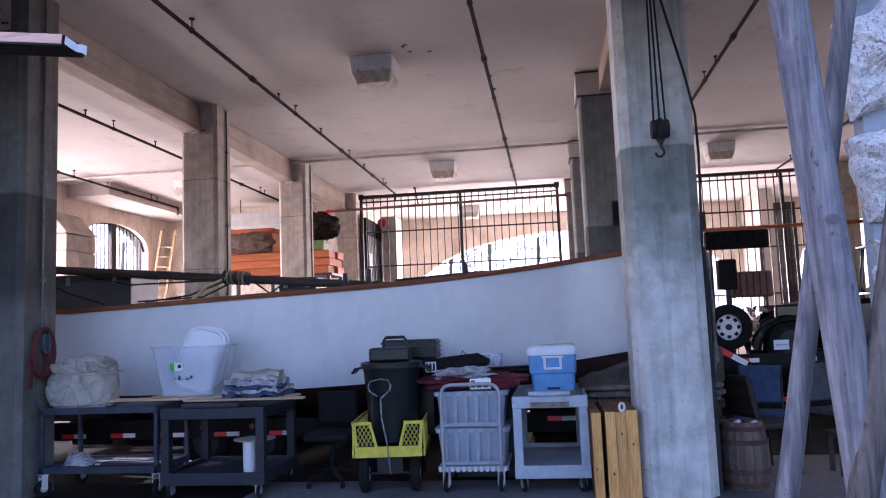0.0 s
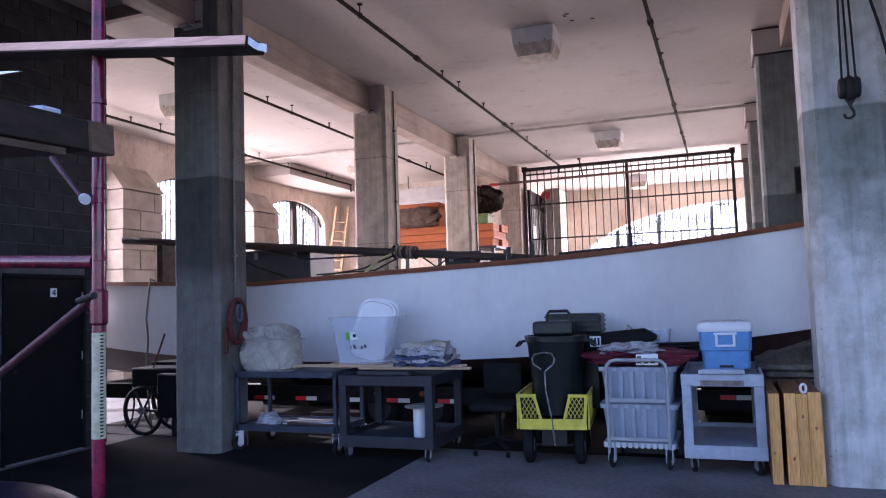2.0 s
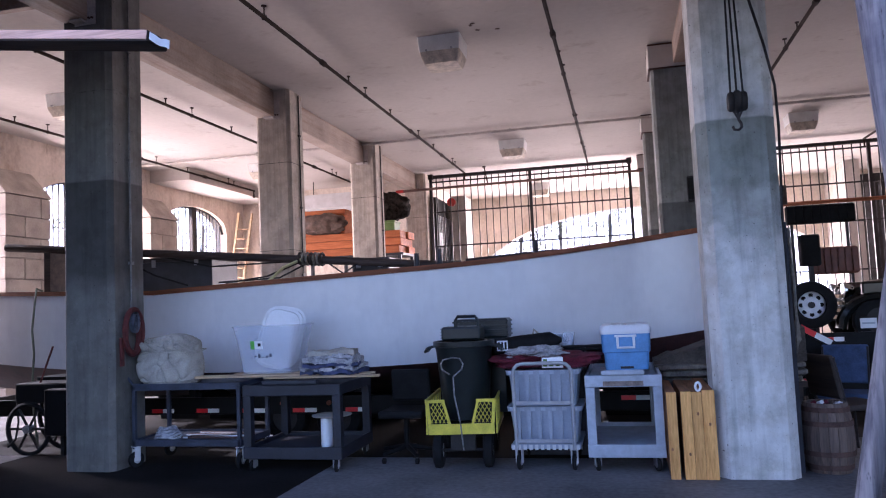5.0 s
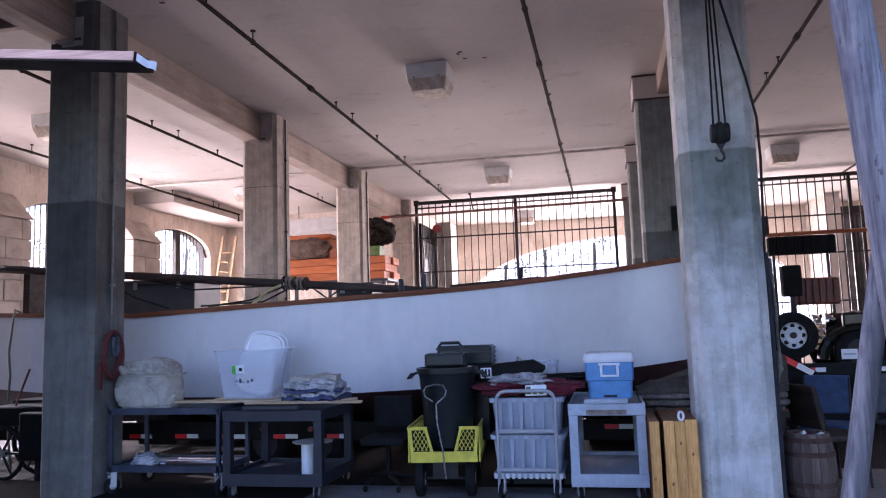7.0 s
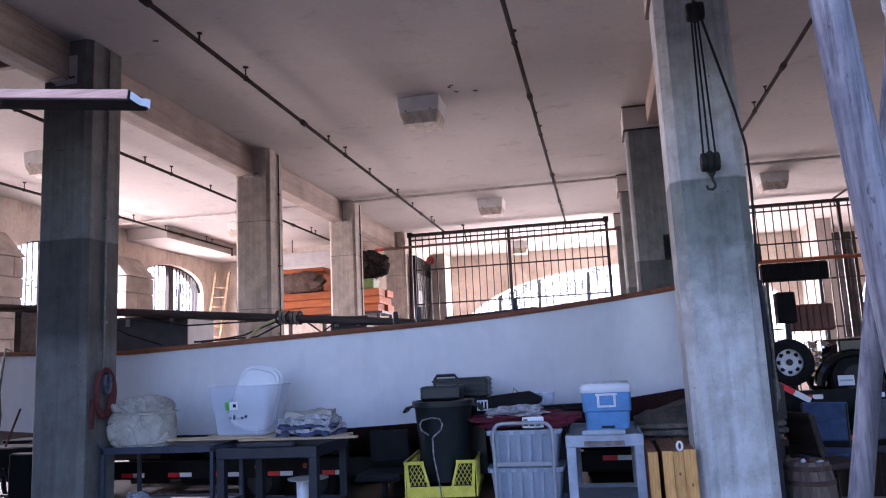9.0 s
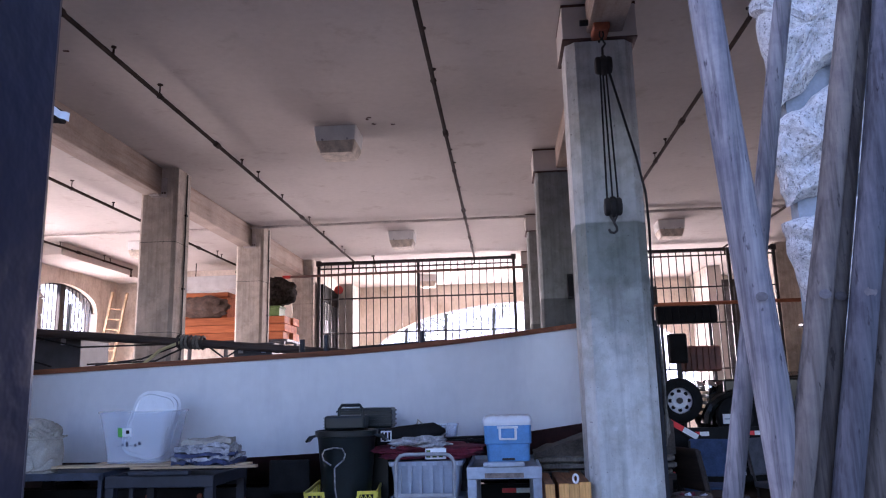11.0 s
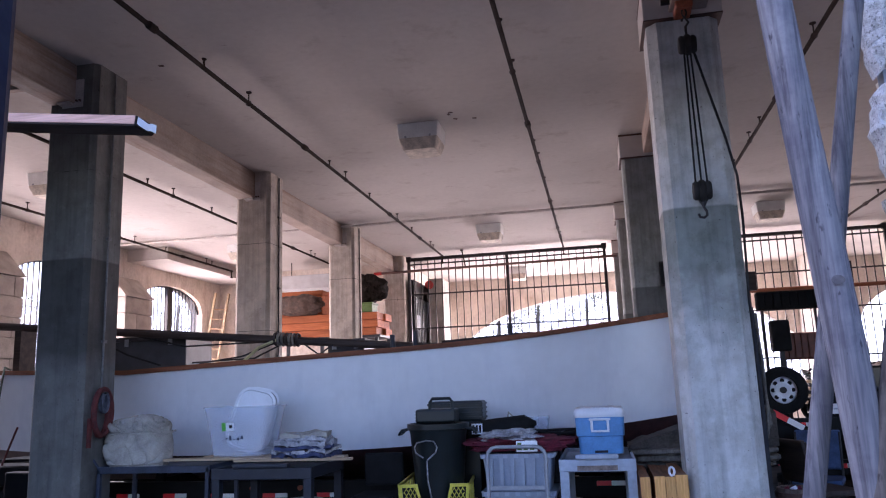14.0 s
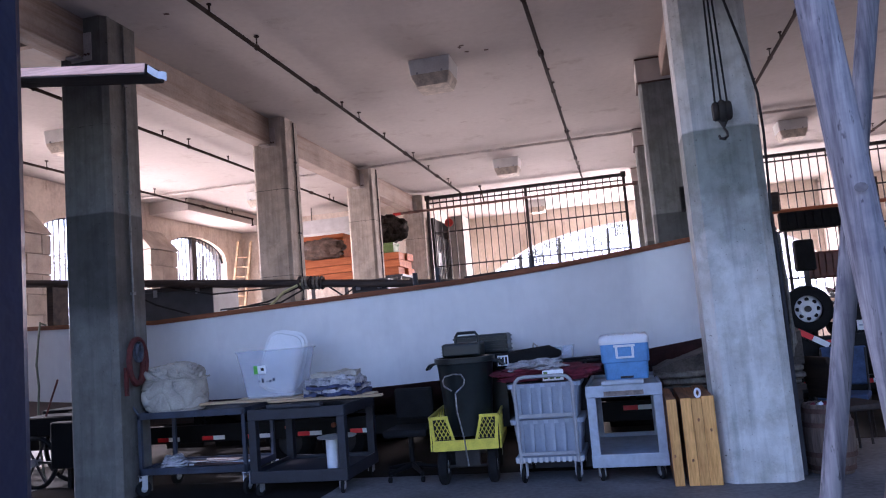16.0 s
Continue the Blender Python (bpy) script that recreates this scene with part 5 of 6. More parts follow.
def barrel(m):
    g = thing("oak_barrel", m, "weathered oak barrel with rusty hoops, open top", "barrel")
    n, h = 18, 0.56
    for k in range(n):
        a0, a1 = math.tau * k / n + 0.01, math.tau * (k + 1) / n - 0.01
        bm = bmesh.new()
        rings = []
        for i in range(7):
            z = h * i / 6
            r = 0.165 + 0.042 * math.sin(math.pi * i / 6)
            rings.append([Vector((r * math.cos(a0), r * math.sin(a0), z)), Vector((r * math.cos(a1), r * math.sin(a1), z)), Vector(((r - 0.02) * math.cos(a1), (r - 0.02) * math.sin(a1), z)), Vector(((r - 0.02) * math.cos(a0), (r - 0.02) * math.sin(a0), z))])
        part("stave", loft(bm, rings), M_BARREL, g)
    for z in (0.03, 0.14, 0.38, 0.49):
        r = 0.168 + 0.042 * math.sin(math.pi * (z + 0.02) / h)
        part("hoop", lathe(bmesh.new(), [(r - 0.012, z), (r + 0.003, z), (r + 0.003, z + 0.04), (r - 0.012, z + 0.04)], 30, ring=True), M_RUST, g, "rusty iron hoop")
    part("filling", lathe(bmesh.new(), [(0.01, 0.44), (0.15, 0.44), (0.14, 0.5), (0.02, 0.53)], 20), M_TARP, g, "dark clutter inside")
    for k in range(9):
        a = random.uniform(0, math.tau)
        part("scrap", B(-0.03, 0.03, -0.02, 0.02, 0, 0.03, 0.004, turn=pose(0.11 * math.cos(a), 0.11 * math.sin(a), 0.52, random.uniform(-40, 40), 20, random.uniform(0, 180))), (M_WHITE, M_MAROON, M_CLOTHG)[k % 3], g)


barrel(pose(1.655, 7.32, 0) @ Matrix.Scale(1.07, 4))


def office_chair(m):
    g = thing("office_chair", m, "dark swivel chair base and seat in the shade", "chair")
    for k in range(5):
        a = math.tau * k / 5 + 0.3
        p = Vector((0.3 * math.cos(a), 0.3 * math.sin(a), 0.09))
        part("leg", rod(bmesh.new(), (0, 0, 0.14), p, 0.03, 0.02, 8), M_BLACK, g)
        part("caster", rod(bmesh.new(), p + Vector((-0.015, 0, -0.06)), p + Vector((0.015, 0, -0.06)), 0.03, seg=12), M_RUBBER, g)
    part("column", rod(bmesh.new(), (0, 0, 0.12), (0, 0, 0.45), 0.03), M_BLACK, g)
    part("seat", B(-0.24, 0.24, -0.24, 0.24, 0.45, 0.53, 0.03), M_RUBBER, g)
    part("backrest", B(-0.22, 0.22, 0.2, 0.26, 0.58, 0.92, 0.03), M_RUBBER, g)


office_chair(pose(-2.33, 7.68, 0))


# ---- trailers
def tape(parent, x, y, z, length=0.14, h=0.05):
    t = part("reflector_tape", B(x, x + length, y - 0.004, y, z, z + h), M_REFR, parent, "red and white reflector tape")
    part("white_half", B(x + length + 0.001, x + 2 * length, y - 0.004, y, z, z + h), M_REFW, t)


def trailer_wheel(parent, x, y, r=0.31, w=0.2):
    wh = part("wheel", lathe(bmesh.new(), [(r * 0.55, -w / 2), (r * 0.9, -w / 2), (r, -w / 4), (r, w / 4), (r * 0.9, w / 2), (r * 0.55, w / 2)], 28, pose(x, y, r, 90, 0, 0), ring=True), M_RUBBER, parent, smooth=True)
    part("rim", rod(bmesh.new(), (x, y - w * 0.4, r), (x, y + w * 0.4, r), r * 0.56, seg=24), M_IRON, wh)


def boat_trailer():
    g = thing("boat_trailer", pose(-3.0, 9.45, 0), "long black boat trailer with red and white reflector tape", "trailer")
    for s in (-1, 1):
        part("side_beam", B(-6.5, 4.6, s * 0.98 - 0.04, s * 0.98 + 0.04, 0.37, 0.58, 0.006), M_BLACK, g)
    for x in (-6.0, -4.2, -2.4, -0.6, 1.2, 3.0, 4.4):
        part("cross_beam", B(x - 0.04, x + 0.04, -0.94, 0.94, 0.44, 0.53), M_BLACK, g)
    for x in (-4.2, -2.4, -0.6, 1.2):
        part("bunk", B(x - 0.09, x + 0.09, -0.85, 0.85, 0.53, 0.62), M_BLACK, g)
        for s in (-1, 1):
            part("bunk_post", B(x - 0.05, x + 0.05, s * 0.86 - 0.04, s * 0.86 + 0.04, 0.53, 0.86), M_BLACK, g)
    for x, z in ((-2.90, 0.395), (-2.27, 0.395), (-1.64, 0.39), (-0.975, 0.39), (-0.30, 0.392), (0.27, 0.395), (0.92, 0.41), (1.57, 0.44), (2.25, 0.47), (2.886, 0.487), (3.52, 0.49)):
        tape(g, x, -1.022, z, 0.155)
    for x in (-1.15, -0.45):
        for s in (-1, 1):
            trailer_wheel(g, x, s * 0.80, 0.30, 0.18)
    for k, x in enumerate((-1.1, -0.5)):
        part("marker_lamp", rod(bmesh.new(), (x, -1.02, 0.50), (x, -1.05, 0.50), 0.03, seg=12), M_ORANGE, g, "amber marker lamp")
    part("tongue", B(4.5, 5.6, -0.06, 0.06, 0.38, 0.48), M_BLACK, g)
    part("fender", B(-1.5, -0.1, -0.97, -0.66, 0.62, 0.66), M_BLACK, g)


boat_trailer()
# spars, boxes and ropes lying on the boat
sp = thing("wooden_spar", pose(-8.6, 8.95, 2.67), "long dark wooden spar laid along the boat", "spar")
part("pole", rod(bmesh.new(), (0, 0, 0.02), (6.9, 0.0, -0.62), 0.055, 0.05), M_SPAR, sp)
part("crutch", B(0.72, 0.82, -0.1, 0.2, -1.1, -0.1), M_SPAR, sp)
for k in range(7):
    part("lashing", tube(bmesh.new(), [(4.55 + 0.05 * k, 0.075 * math.cos(t), -0.395 - 0.004 * k + 0.075 * math.sin(t)) for t in (math.tau * j / 12 for j in range(12))], 0.018, 6, True), M_CANVAS_D if k % 3 else M_SPAR, sp)
part("rope_end", tube(bmesh.new(), [(4.6, -0.05, -0.4), (4.35, -0.1, -0.5), (4.15, -0.1, -0.66)], 0.02, 6), M_YELLOWROPE, sp, "yellow rope end")
for pts in ([(4.6, 0.0, -0.42), (4.1, -0.06, -0.6), (3.5, -0.05, -0.66)], [(4.7, 0.05, -0.42), (4.2, 0.1, -0.62), (3.3, 0.12, -0.64)], [(2.3, 0, -0.2), (3.2, 0.1, -0.42), (4.4, 0.05, -0.42)], [(1.6, 0, -0.1), (2.4, 0.0, -0.5), (2.9, 0.0, -0.66)], [(4.9, 0, -0.45), (5.15, -0.05, -0.62), (5.4, -0.02, -0.46)]):
    part("slack_rope", tube(bmesh.new(), pts, 0.012, 6), M_ROPE_D, sp)


def equipment_box(m, w, d, h, label, material):
    g = thing("equipment_box", m, label, "box")
    part("body", B(-w / 2, w / 2, -d / 2, d / 2, 0, h - 0.06, 0.01), material, g)
    part("lid", B(-w / 2 - 0.02, w / 2 + 0.02, -d / 2 - 0.02, d / 2 + 0.02, h - 0.06, h, 0.01), material, g)
    for x in (-w * 0.3, w * 0.3):
        part("latch", B(x - 0.03, x + 0.03, -d / 2 - 0.032, -d / 2 - 0.02, h - 0.13, h - 0.03), M_STEEL, g)


M_DGREY = mat("charcoal_plastic", (0.06, 0.06, 0.065), 0.5, var=0.15)
equipment_box(pose(-6.0, 9.5, 1.60), 1.1, 0.7, 0.82, "charcoal plastic equipment box inside the boat", M_DGREY)
equipment_box(pose(-3.25, 9.6, 1.60), 0.5, 0.5, 0.66, "charcoal plastic equipment box inside the boat", M_DGREY)
for k in range(5):
    b = tagged(part("dark_board", B(-0.6, 0.6, -0.06, 0.06, 0, 0.03), M_SPAR), "dark old board laid across the boat", "board", "dark boards")
    b.matrix_world = pose(-1.5 + 0.05 * k, 9.3 + 0.16 * k, 1.98 + 0.045 * (k % 3) + 0.12, 0, -3, random.uniform(-3, 3))
pb = thing("board_trestle", pose(-1.5, 9.6, 1.6), "dark trestle under loose boards in the boat", "trestle")
for x in (-0.4, 0.4):
    part("leg", B(x - 0.04, x + 0.04, -0.4, 0.5, 0, 0.47), M_SPAR, pb)


def spoke_wheel_cart():
    g = thing("wheeled_barrow", pose(-7.18, 7.95, 0), "black two-wheeled barrow with spoked wheels", "barrow")
    for x, y, r in ((0.0, -0.15, 0.30), (0.22, 0.25, 0.42)):
        wh = part("wheel", tube(bmesh.new(), [(x + r * math.cos(t), y, r + 0.012 + r * math.sin(t)) for t in (math.tau * k / 30 for k in range(30))], 0.028, 8, True), M_RUBBER, g, smooth=True)
        for k in range(6):
            a = math.tau * k / 6
            part("spoke", rod(bmesh.new(), (x, y, r + 0.012), (x + r * math.cos(a), y, r + 0.012 + r * math.sin(a)), 0.016, seg=6), M_IRON, wh)
        part("hub", rod(bmesh.new(), (x, y - 0.05, r + 0.012), (x, y + 0.05, r + 0.012), 0.05, seg=14), M_STEEL, wh)
    part("body", B(-0.2, 1.0, -0.15, 0.35, 0.62, 0.86, 0.02), M_BLACK, g)
    part("side_box", B(0.35, 0.85, -0.3, 0.0, 0.25, 0.8, 0.02), M_BLACK, g)
    part("tub", loft(bmesh.new(), [rounded(0.55, 0.4, 0.05, 0.34, 0.12, 0.5), rounded(0.8, 0.5, 0.06, 0.9, 0.12, 0.5)]), M_BLACK, g)
    part("prop", B(0.5, 0.55, -0.2, 0.1, 0.0, 0.3), M_IRON, g)
    part("drawbar", rod(bmesh.new(), (0.1, -0.1, 0.8), (0.33, -0.12, 1.3), 0.012), M_RED_F, g)
    part("hose", tube(bmesh.new(), [(-0.22, -0.1, 0.7), (-0.1, -0.2, 0.4), (-0.12, -0.22, 0.2), (-0.25, -0.2, 0.1)], 0.012), M_RUBBER, g)


spoke_wheel_cart()
M_HOSE = mat("grey_green_hose", (0.10, 0.12, 0.08), 0.6, var=0.25)
gh = thing("garden_hose", pose(-7.6, 8.4, 0), "grey green hose hanging over the boat rail", "hose")
part("hose", tube(bmesh.new(), [(0.0, 0.1, 2.02), (0.02, -0.02, 2.05), (0.03, -0.06, 1.9), (0.0, -0.08, 1.5), (0.03, -0.08, 1.2), (-0.02, -0.05, 0.9), (0.0, -0.05, 0.4), (0.1, -0.1, 0.02)], 0.014), M_HOSE, gh)


def folded_tarp(m, w, d, layers, peak, label, material):
    """Folded canvas in uneven layers with a loose sheet drawn up over them to one side."""
    g = thing("folded_tarp", m, label, "tarp")
    z = 0.0
    for k in range(layers):
        t = random.uniform(0.045, 0.075)
        dx, dy, ww = random.uniform(-0.05, 0.05), random.uniform(-0.04, 0.04), w * random.uniform(0.9, 1.05)
        rings = []
        for f, q in ((0.0, -0.02), (0.25, 0.0), (0.75, 0.0), (1.0, -0.02)):
            rings.append([p + Vector((dx, dy, 0.018 * noise.noise(Vector((p.x * 3, p.y * 3, k))))) for p in rounded(ww + 2 * q, d + 2 * q, 0.05, z + t * f, 0, 0, 6)])
        part("fold", loft(bmesh.new(), rings), material, g, smooth=True)
        z += t + 0.004
    bm = bmesh.new()
    nx, ny = 26, 14
    grid = [[None] * (ny + 1) for _ in range(nx + 1)]
    for i in range(nx + 1):
        for j in range(ny + 1):
            u, v = i / nx, j / ny
            h = peak * min(1.0, u * 1.25) ** 0.9 * (1 - 0.25 * abs(v - 0.5))
            x, y = (u - 0.5) * w * 0.98, (v - 0.5) * d * 0.96
            grid[i][j] = bm.verts.new((x, y, z + 0.02 + h + 0.03 * noise.fractal(Vector((x * 5, y * 5, 2)), 1.0, 2.0, 3)))
    for i in range(nx):
        for j in range(ny):
            bm.faces.new((grid[i][j], grid[i + 1][j], grid[i + 1][j + 1], grid[i][j + 1]))
    edge = bmesh.ops.extrude_face_region(bm, geom=list(bm.faces))
    for v in edge["geom"]:
        if isinstance(v, bmesh.types.BMVert):
            v.co.z = z
    part("loose_sheet", bm, M_TARP_G, g, "crumpled grey brown sheet", smooth=True)


M_TARP_G = mat("grey_brown_canvas", (0.10, 0.085, 0.072), 0.9, var=0.3, scale=7)
folded_tarp(pose(0.95, 8.25, 0.72), 1.45, 0.75, 3, 0.34, "folded grey brown tarps piled behind the timber panels", M_CANVAS_D)
pl = thing("pallet_stand", pose(0.95, 8.25, 0), "low dark timber stand under folded tarps", "stand")
part("top", B(-0.7, 0.7, -0.36, 0.36, 0.66, 0.715), M_SPAR, pl)
for x in (-0.62, 0.62):
    for y in (-0.3, 0.3):
        part("leg", B(x - 0.04, x + 0.04, y - 0.04, y + 0.04, 0, 0.66), M_SPAR, pl)


# ---- the second trailer with the old car
def utility_trailer():
    g = thing("utility_trailer", pose(3.9, 10.4, 0), "black flat utility trailer with tail ramps and reflector tape", "trailer")
    part("deck", B(-2.0, 4.2, -1.0, 1.0, 0.80, 0.88, 0.01), M_BLACK, g)
    part("side_beam", B(-2.0, 4.2, -1.04, -1.001, 0.72, 1.09, 0.005), M_BLACK, g)
    part("lower_beam", B(-2.4, 4.2, -1.04, -0.98, 0.46, 0.62, 0.005), M_BLACK, g)
    for x in (-1.9, -0.6, 0.8, 2.2, 4.0):
        part("upright", B(x - 0.04, x + 0.04, -1.03, -0.97, 0.0, 0.72), M_BLACK, g)
    for x in (-1.74, -1.10, -0.52, 0.2, 0.9):
        tape(g, x, -1.044, 0.99, 0.11, 0.05)
    for x in (-1.98, -1.37, -0.72, 0.0, 0.8):
        tape(g, x, -1.044, 0.53, 0.12, 0.05)
    tilt = pose(-1.98, -1.05, 1.17, 0, 31, 0)
    rp = part("ramp", B(-0.12, 0.75, -0.03, 0.0, -0.05, 0.035, turn=tilt), M_BLACK, g)
    t = part("reflector_tape", B(0.0, 0.18, -0.034, -0.031, -0.035, 0.03, turn=tilt), M_REFR, rp, "red and white reflector tape")
    part("white_half", B(0.182, 0.37, -0.034, -0.031, -0.035, 0.03, turn=tilt), M_REFW, t)
    for x in (0.6, 1.4):
        for s in (-0.85, 0.85):
            trailer_wheel(g, x, s, 0.33, 0.2)


utility_trailer()


def spare_wheel():
    c = Vector((2.205, 10.0, 1.40))
    g = thing("spare_wheel", pose(c.x, c.y, c.z) @ Matrix.Scale(0.87, 4), "spare wheel with a white spoked steel rim on a stand", "wheel")
    m = pose(0, 0, 0, 90, 0, 0)
    part("tyre", lathe(bmesh.new(), [(0.19, -0.09), (0.27, -0.10), (0.325, -0.07), (0.335, 0), (0.325, 0.07), (0.27, 0.10), (0.19, 0.09)], 36, m, ring=True), M_RUBBER, g, smooth=True)
    rim = part("rim", lathe(bmesh.new(), [(0.17, -0.02), (0.20, -0.085), (0.205, 0.0), (0.17, 0.03)], 30, m, ring=True), M_RIM, g, "white painted steel rim", smooth=True)
    part("disc", lathe(bmesh.new(), [(0.02, 0.0), (0.10, 0.03), (0.19, 0.0), (0.19, -0.01), (0.02, -0.02)], 30, m), M_RIM, rim)
    for k in range(8):
        a = math.tau * k / 8
        part("vent_hole", rod(bmesh.new(), (0.135 * math.cos(a), -0.01, 0.135 * math.sin(a)), (0.135 * math.cos(a), -0.024, 0.135 * math.sin(a)), 0.03, seg=12), M_RUBBER, rim)
    part("hub", rod(bmesh.new(), (0, -0.05, 0), (0, 0.02, 0), 0.045, seg=14), M_IRON, rim)
    part("stand", B(-0.05, 0.05, 0.02, 0.12, (0.88 - c.z) / 0.87, 0.0), M_BLACK, g)


M_RIM = mat("white_rim_paint", (0.85, 0.86, 0.88), 0.3, 0.0, var=0.08)
spare_wheel()


def old_car():
    """A dark vintage pickup-like body on the trailer: bonnet, wing, cab post, lamp."""
    g = thing("vintage_car", pose(3.7, 10.6, 0.88), "black vintage car with chrome lamp parked on the trailer", "car")
    bm = loft(bmesh.new(), [[Vector((x, s * w * k, z0 + (z1 - z0) * h)) for s, k, h in ((-1, 1, 0), (-1, 1, 0.6), (-1, 0.75, 0.92), (0, 1, 1.0), (1, 0.75, 0.92), (1, 1, 0.6), (1, 1, 0))]
                            for x, w, z0, z1 in ((-1.05, 0.36, 0.28, 0.72), (-0.6, 0.42, 0.26, 0.80), (0.1, 0.5, 0.25, 0.86), (0.5, 0.55, 0.25, 0.88))])
    part("bonnet", bm, M_CARBLACK, g, smooth=True)
    part("cab", loft(bmesh.new(), [rounded(1.5, 1.2, 0.12, 0.2, 1.25), rounded(1.5, 1.25, 0.15, 0.9, 1.25), rounded(1.3, 1.1, 0.2, 0.98, 1.25)]), M_CARBLACK, g, smooth=True)
    for x in (0.55, 1.95):
        for s in (-0.52, 0.52):
            part("screen_post", rod(bmesh.new(), (x, s, 0.9), (x + 0.08, s, 1.5), 0.025), M_CARBLACK, g)
    part("roof", B(0.55, 2.05, -0.58, 0.58, 1.5, 1.56, 0.02), M_CARBLACK, g)
    for x in (-0.75, 1.6):
        for s in (-1, 1):
            part("wing", tube(bmesh.new(), [(x + 0.42 * math.cos(t), s * 0.58, 0.22 + 0.36 * math.sin(t)) for t in (math.pi * k / 10 for k in range(11))], 0.07, 8), M_CARBLACK, g, smooth=True)
            wh = part("wheel", lathe(bmesh.new(), [(0.16, -0.06), (0.28, -0.06), (0.30, 0), (0.28, 0.06), (0.16, 0.06)], 28, pose(x, s * 0.58, 0.302, 90, 0, 0), ring=True), M_RUBBER, g, smooth=True)
            part("rim", rod(bmesh.new(), (x, s * 0.58 - 0.04, 0.302), (x, s * 0.58 + 0.04, 0.302), 0.165, seg=20), M_IRON, wh)
    for s in (-0.3, 0.3):
        lp = part("headlamp", lathe(bmesh.new(), [(0.02, 0.14), (0.07, 0.1), (0.10, 0.02), (0.10, 0), (0.02, -0.01)], 18, pose(-1.05, s, 0.68, 0, 90, 0)), M_CHROME, g, "chrome headlamp", smooth=True)
    for k in range(4):
        part("grille_bar", B(-1.1, -1.06, -0.28, 0.28, 0.32 + 0.09 * k, 0.36 + 0.09 * k, 0.004), M_PINE_X, g)
    for s in (-1, 1):
        part("body_side", B(-0.9, 2.0, s * 0.5 - 0.03, s * 0.5 + 0.03, 0.12, 0.78, 0.03), M_CARBLACK, g)
    pt = part("plate", B(-0.98, -0.80, -0.665, -0.655, 0.22, 0.34), M_WHITE, g, "pale plate with a grey bar")
    part("plate_bar", B(-0.96, -0.82, -0.669, -0.666, 0.27, 0.29), M_CART_G, pt)
    part("running_board", B(-0.2, 1.2, -0.72, -0.5, 0.12, 0.15), M_CARBLACK, g)


M_CARBLACK = mat("black_car_paint", (0.01, 0.012, 0.011), 0.15, var=0.1, bump=0.01)
M_CHROME = mat("chrome", (0.6, 0.6, 0.6), 0.15, 1.0, var=0.05, bump=0)
old_car()


def hung_seat(m, w, h, label, material, ribs):
    g = thing("seat_on_rack", m, label, "car seat", "racked car seats")
    part("panel", B(-w / 2, w / 2, -0.06, 0.06, 0, h, 0.03), material, g)
    for k in range(ribs):
        x = -w / 2 + w * (k + 0.5) / ribs
        part("roll", B(x - w / ribs * 0.46, x + w / ribs * 0.46, -0.085, -0.05, 0.02, h - 0.02, 0.012), material, g)
    for x in (-w * 0.4, w * 0.4):
        part("rack_strut", B(x - 0.02, x + 0.02, 0.061, 0.10, -m.translation.z + 0.0, h), M_IRON, g)


hung_seat(pose(3.0, 12.0, 1.80), 0.66, 0.40, "brown ribbed vinyl car seat on a rack", M_BROWNVINYL, 7)
hung_seat(pose(2.9, 12.15, 2.57), 0.95, 0.28, "black ribbed vinyl car seat on a rack", M_RUBBER, 8)
fg = thing("fan_box", pose(2.6, 11.6, 1.92), "dark lamp housing on a rack post", "housing")
part("body", B(-0.13, 0.13, -0.1, 0.1, 0, 0.45, 0.03), M_RUBBER, fg)
part("post", B(-0.03, 0.03, -0.03, 0.03, -1.9, 0), M_IRON, fg)
rk = thing("rack_board", pose(2.25, 12.3, 2.9), "dark slanted board at the rack top", "board")
part("board", B(-0.25, 0.25, -0.02, 0.02, 0, 0.3, 0.004), M_SPAR, rk)
part("post", B(-0.03, 0.03, 0.03, 0.08, -2.9, 0.2), M_IRON, rk)


def stack_chair(m, material, label, woven=False):
    g = thing("chair", m, label, "chair", "chairs by the trailer")
    for sx in (-0.22, 0.22):
        for y in (-0.2, 0.22):
            part("leg", rod(bmesh.new(), (sx, y, 0), (sx * 0.95, y * 0.9, 0.44), 0.013, seg=8), M_IRON, g)
        part("back_post", tube(bmesh.new(), [(sx, 0.2, 0.42), (sx, 0.26, 0.7), (sx, 0.32, 0.95)], 0.013), M_IRON, g)
    part("seat", B(-0.24, 0.24, -0.23, 0.23, 0.44, 0.50, 0.02), material, g)
    part("backrest", B(-0.23, 0.23, -0.02, 0.03, 0, 0.42, 0.018, turn=pose(0, 0.25, 0.56, -12, 0, 0)), material, g)
    if woven:
        for k in range(8):
            part("weave", B(-0.225, 0.225, -0.03, -0.02, 0.02 + 0.05 * k, 0.045 + 0.05 * k, turn=pose(0, 0.25, 0.56, -12, 0, 0)), M_SPAR, g)
    return g


stack_chair(pose(2.2, 8.8, 0, 0, 0, -20), M_DENIM, "blue upholstered chair with thin metal legs")
stack_chair(pose(2.06, 8.05, 0, 0, 0, 112), M_SPAR, "dark woven chair turned sideways", True)
stack_chair(pose(3.05, 8.9, 0, 0, 0, 25), M_DENIM_G, "grey upholstered chair with pale piping")
bn = thing("low_bench", pose(3.05, 7.9, 0), "low dark bench on thin legs", "bench")
part("seat", B(-0.45, 0.45, -0.18, 0.18, 0.36, 0.40, 0.006), M_SPAR, bn)
for x in (-0.4, 0.4):
    for y in (-0.14, 0.14):
        part("leg", B(x - 0.02, x + 0.02, y - 0.02, y + 0.02, 0, 0.36), M_IRON, bn)


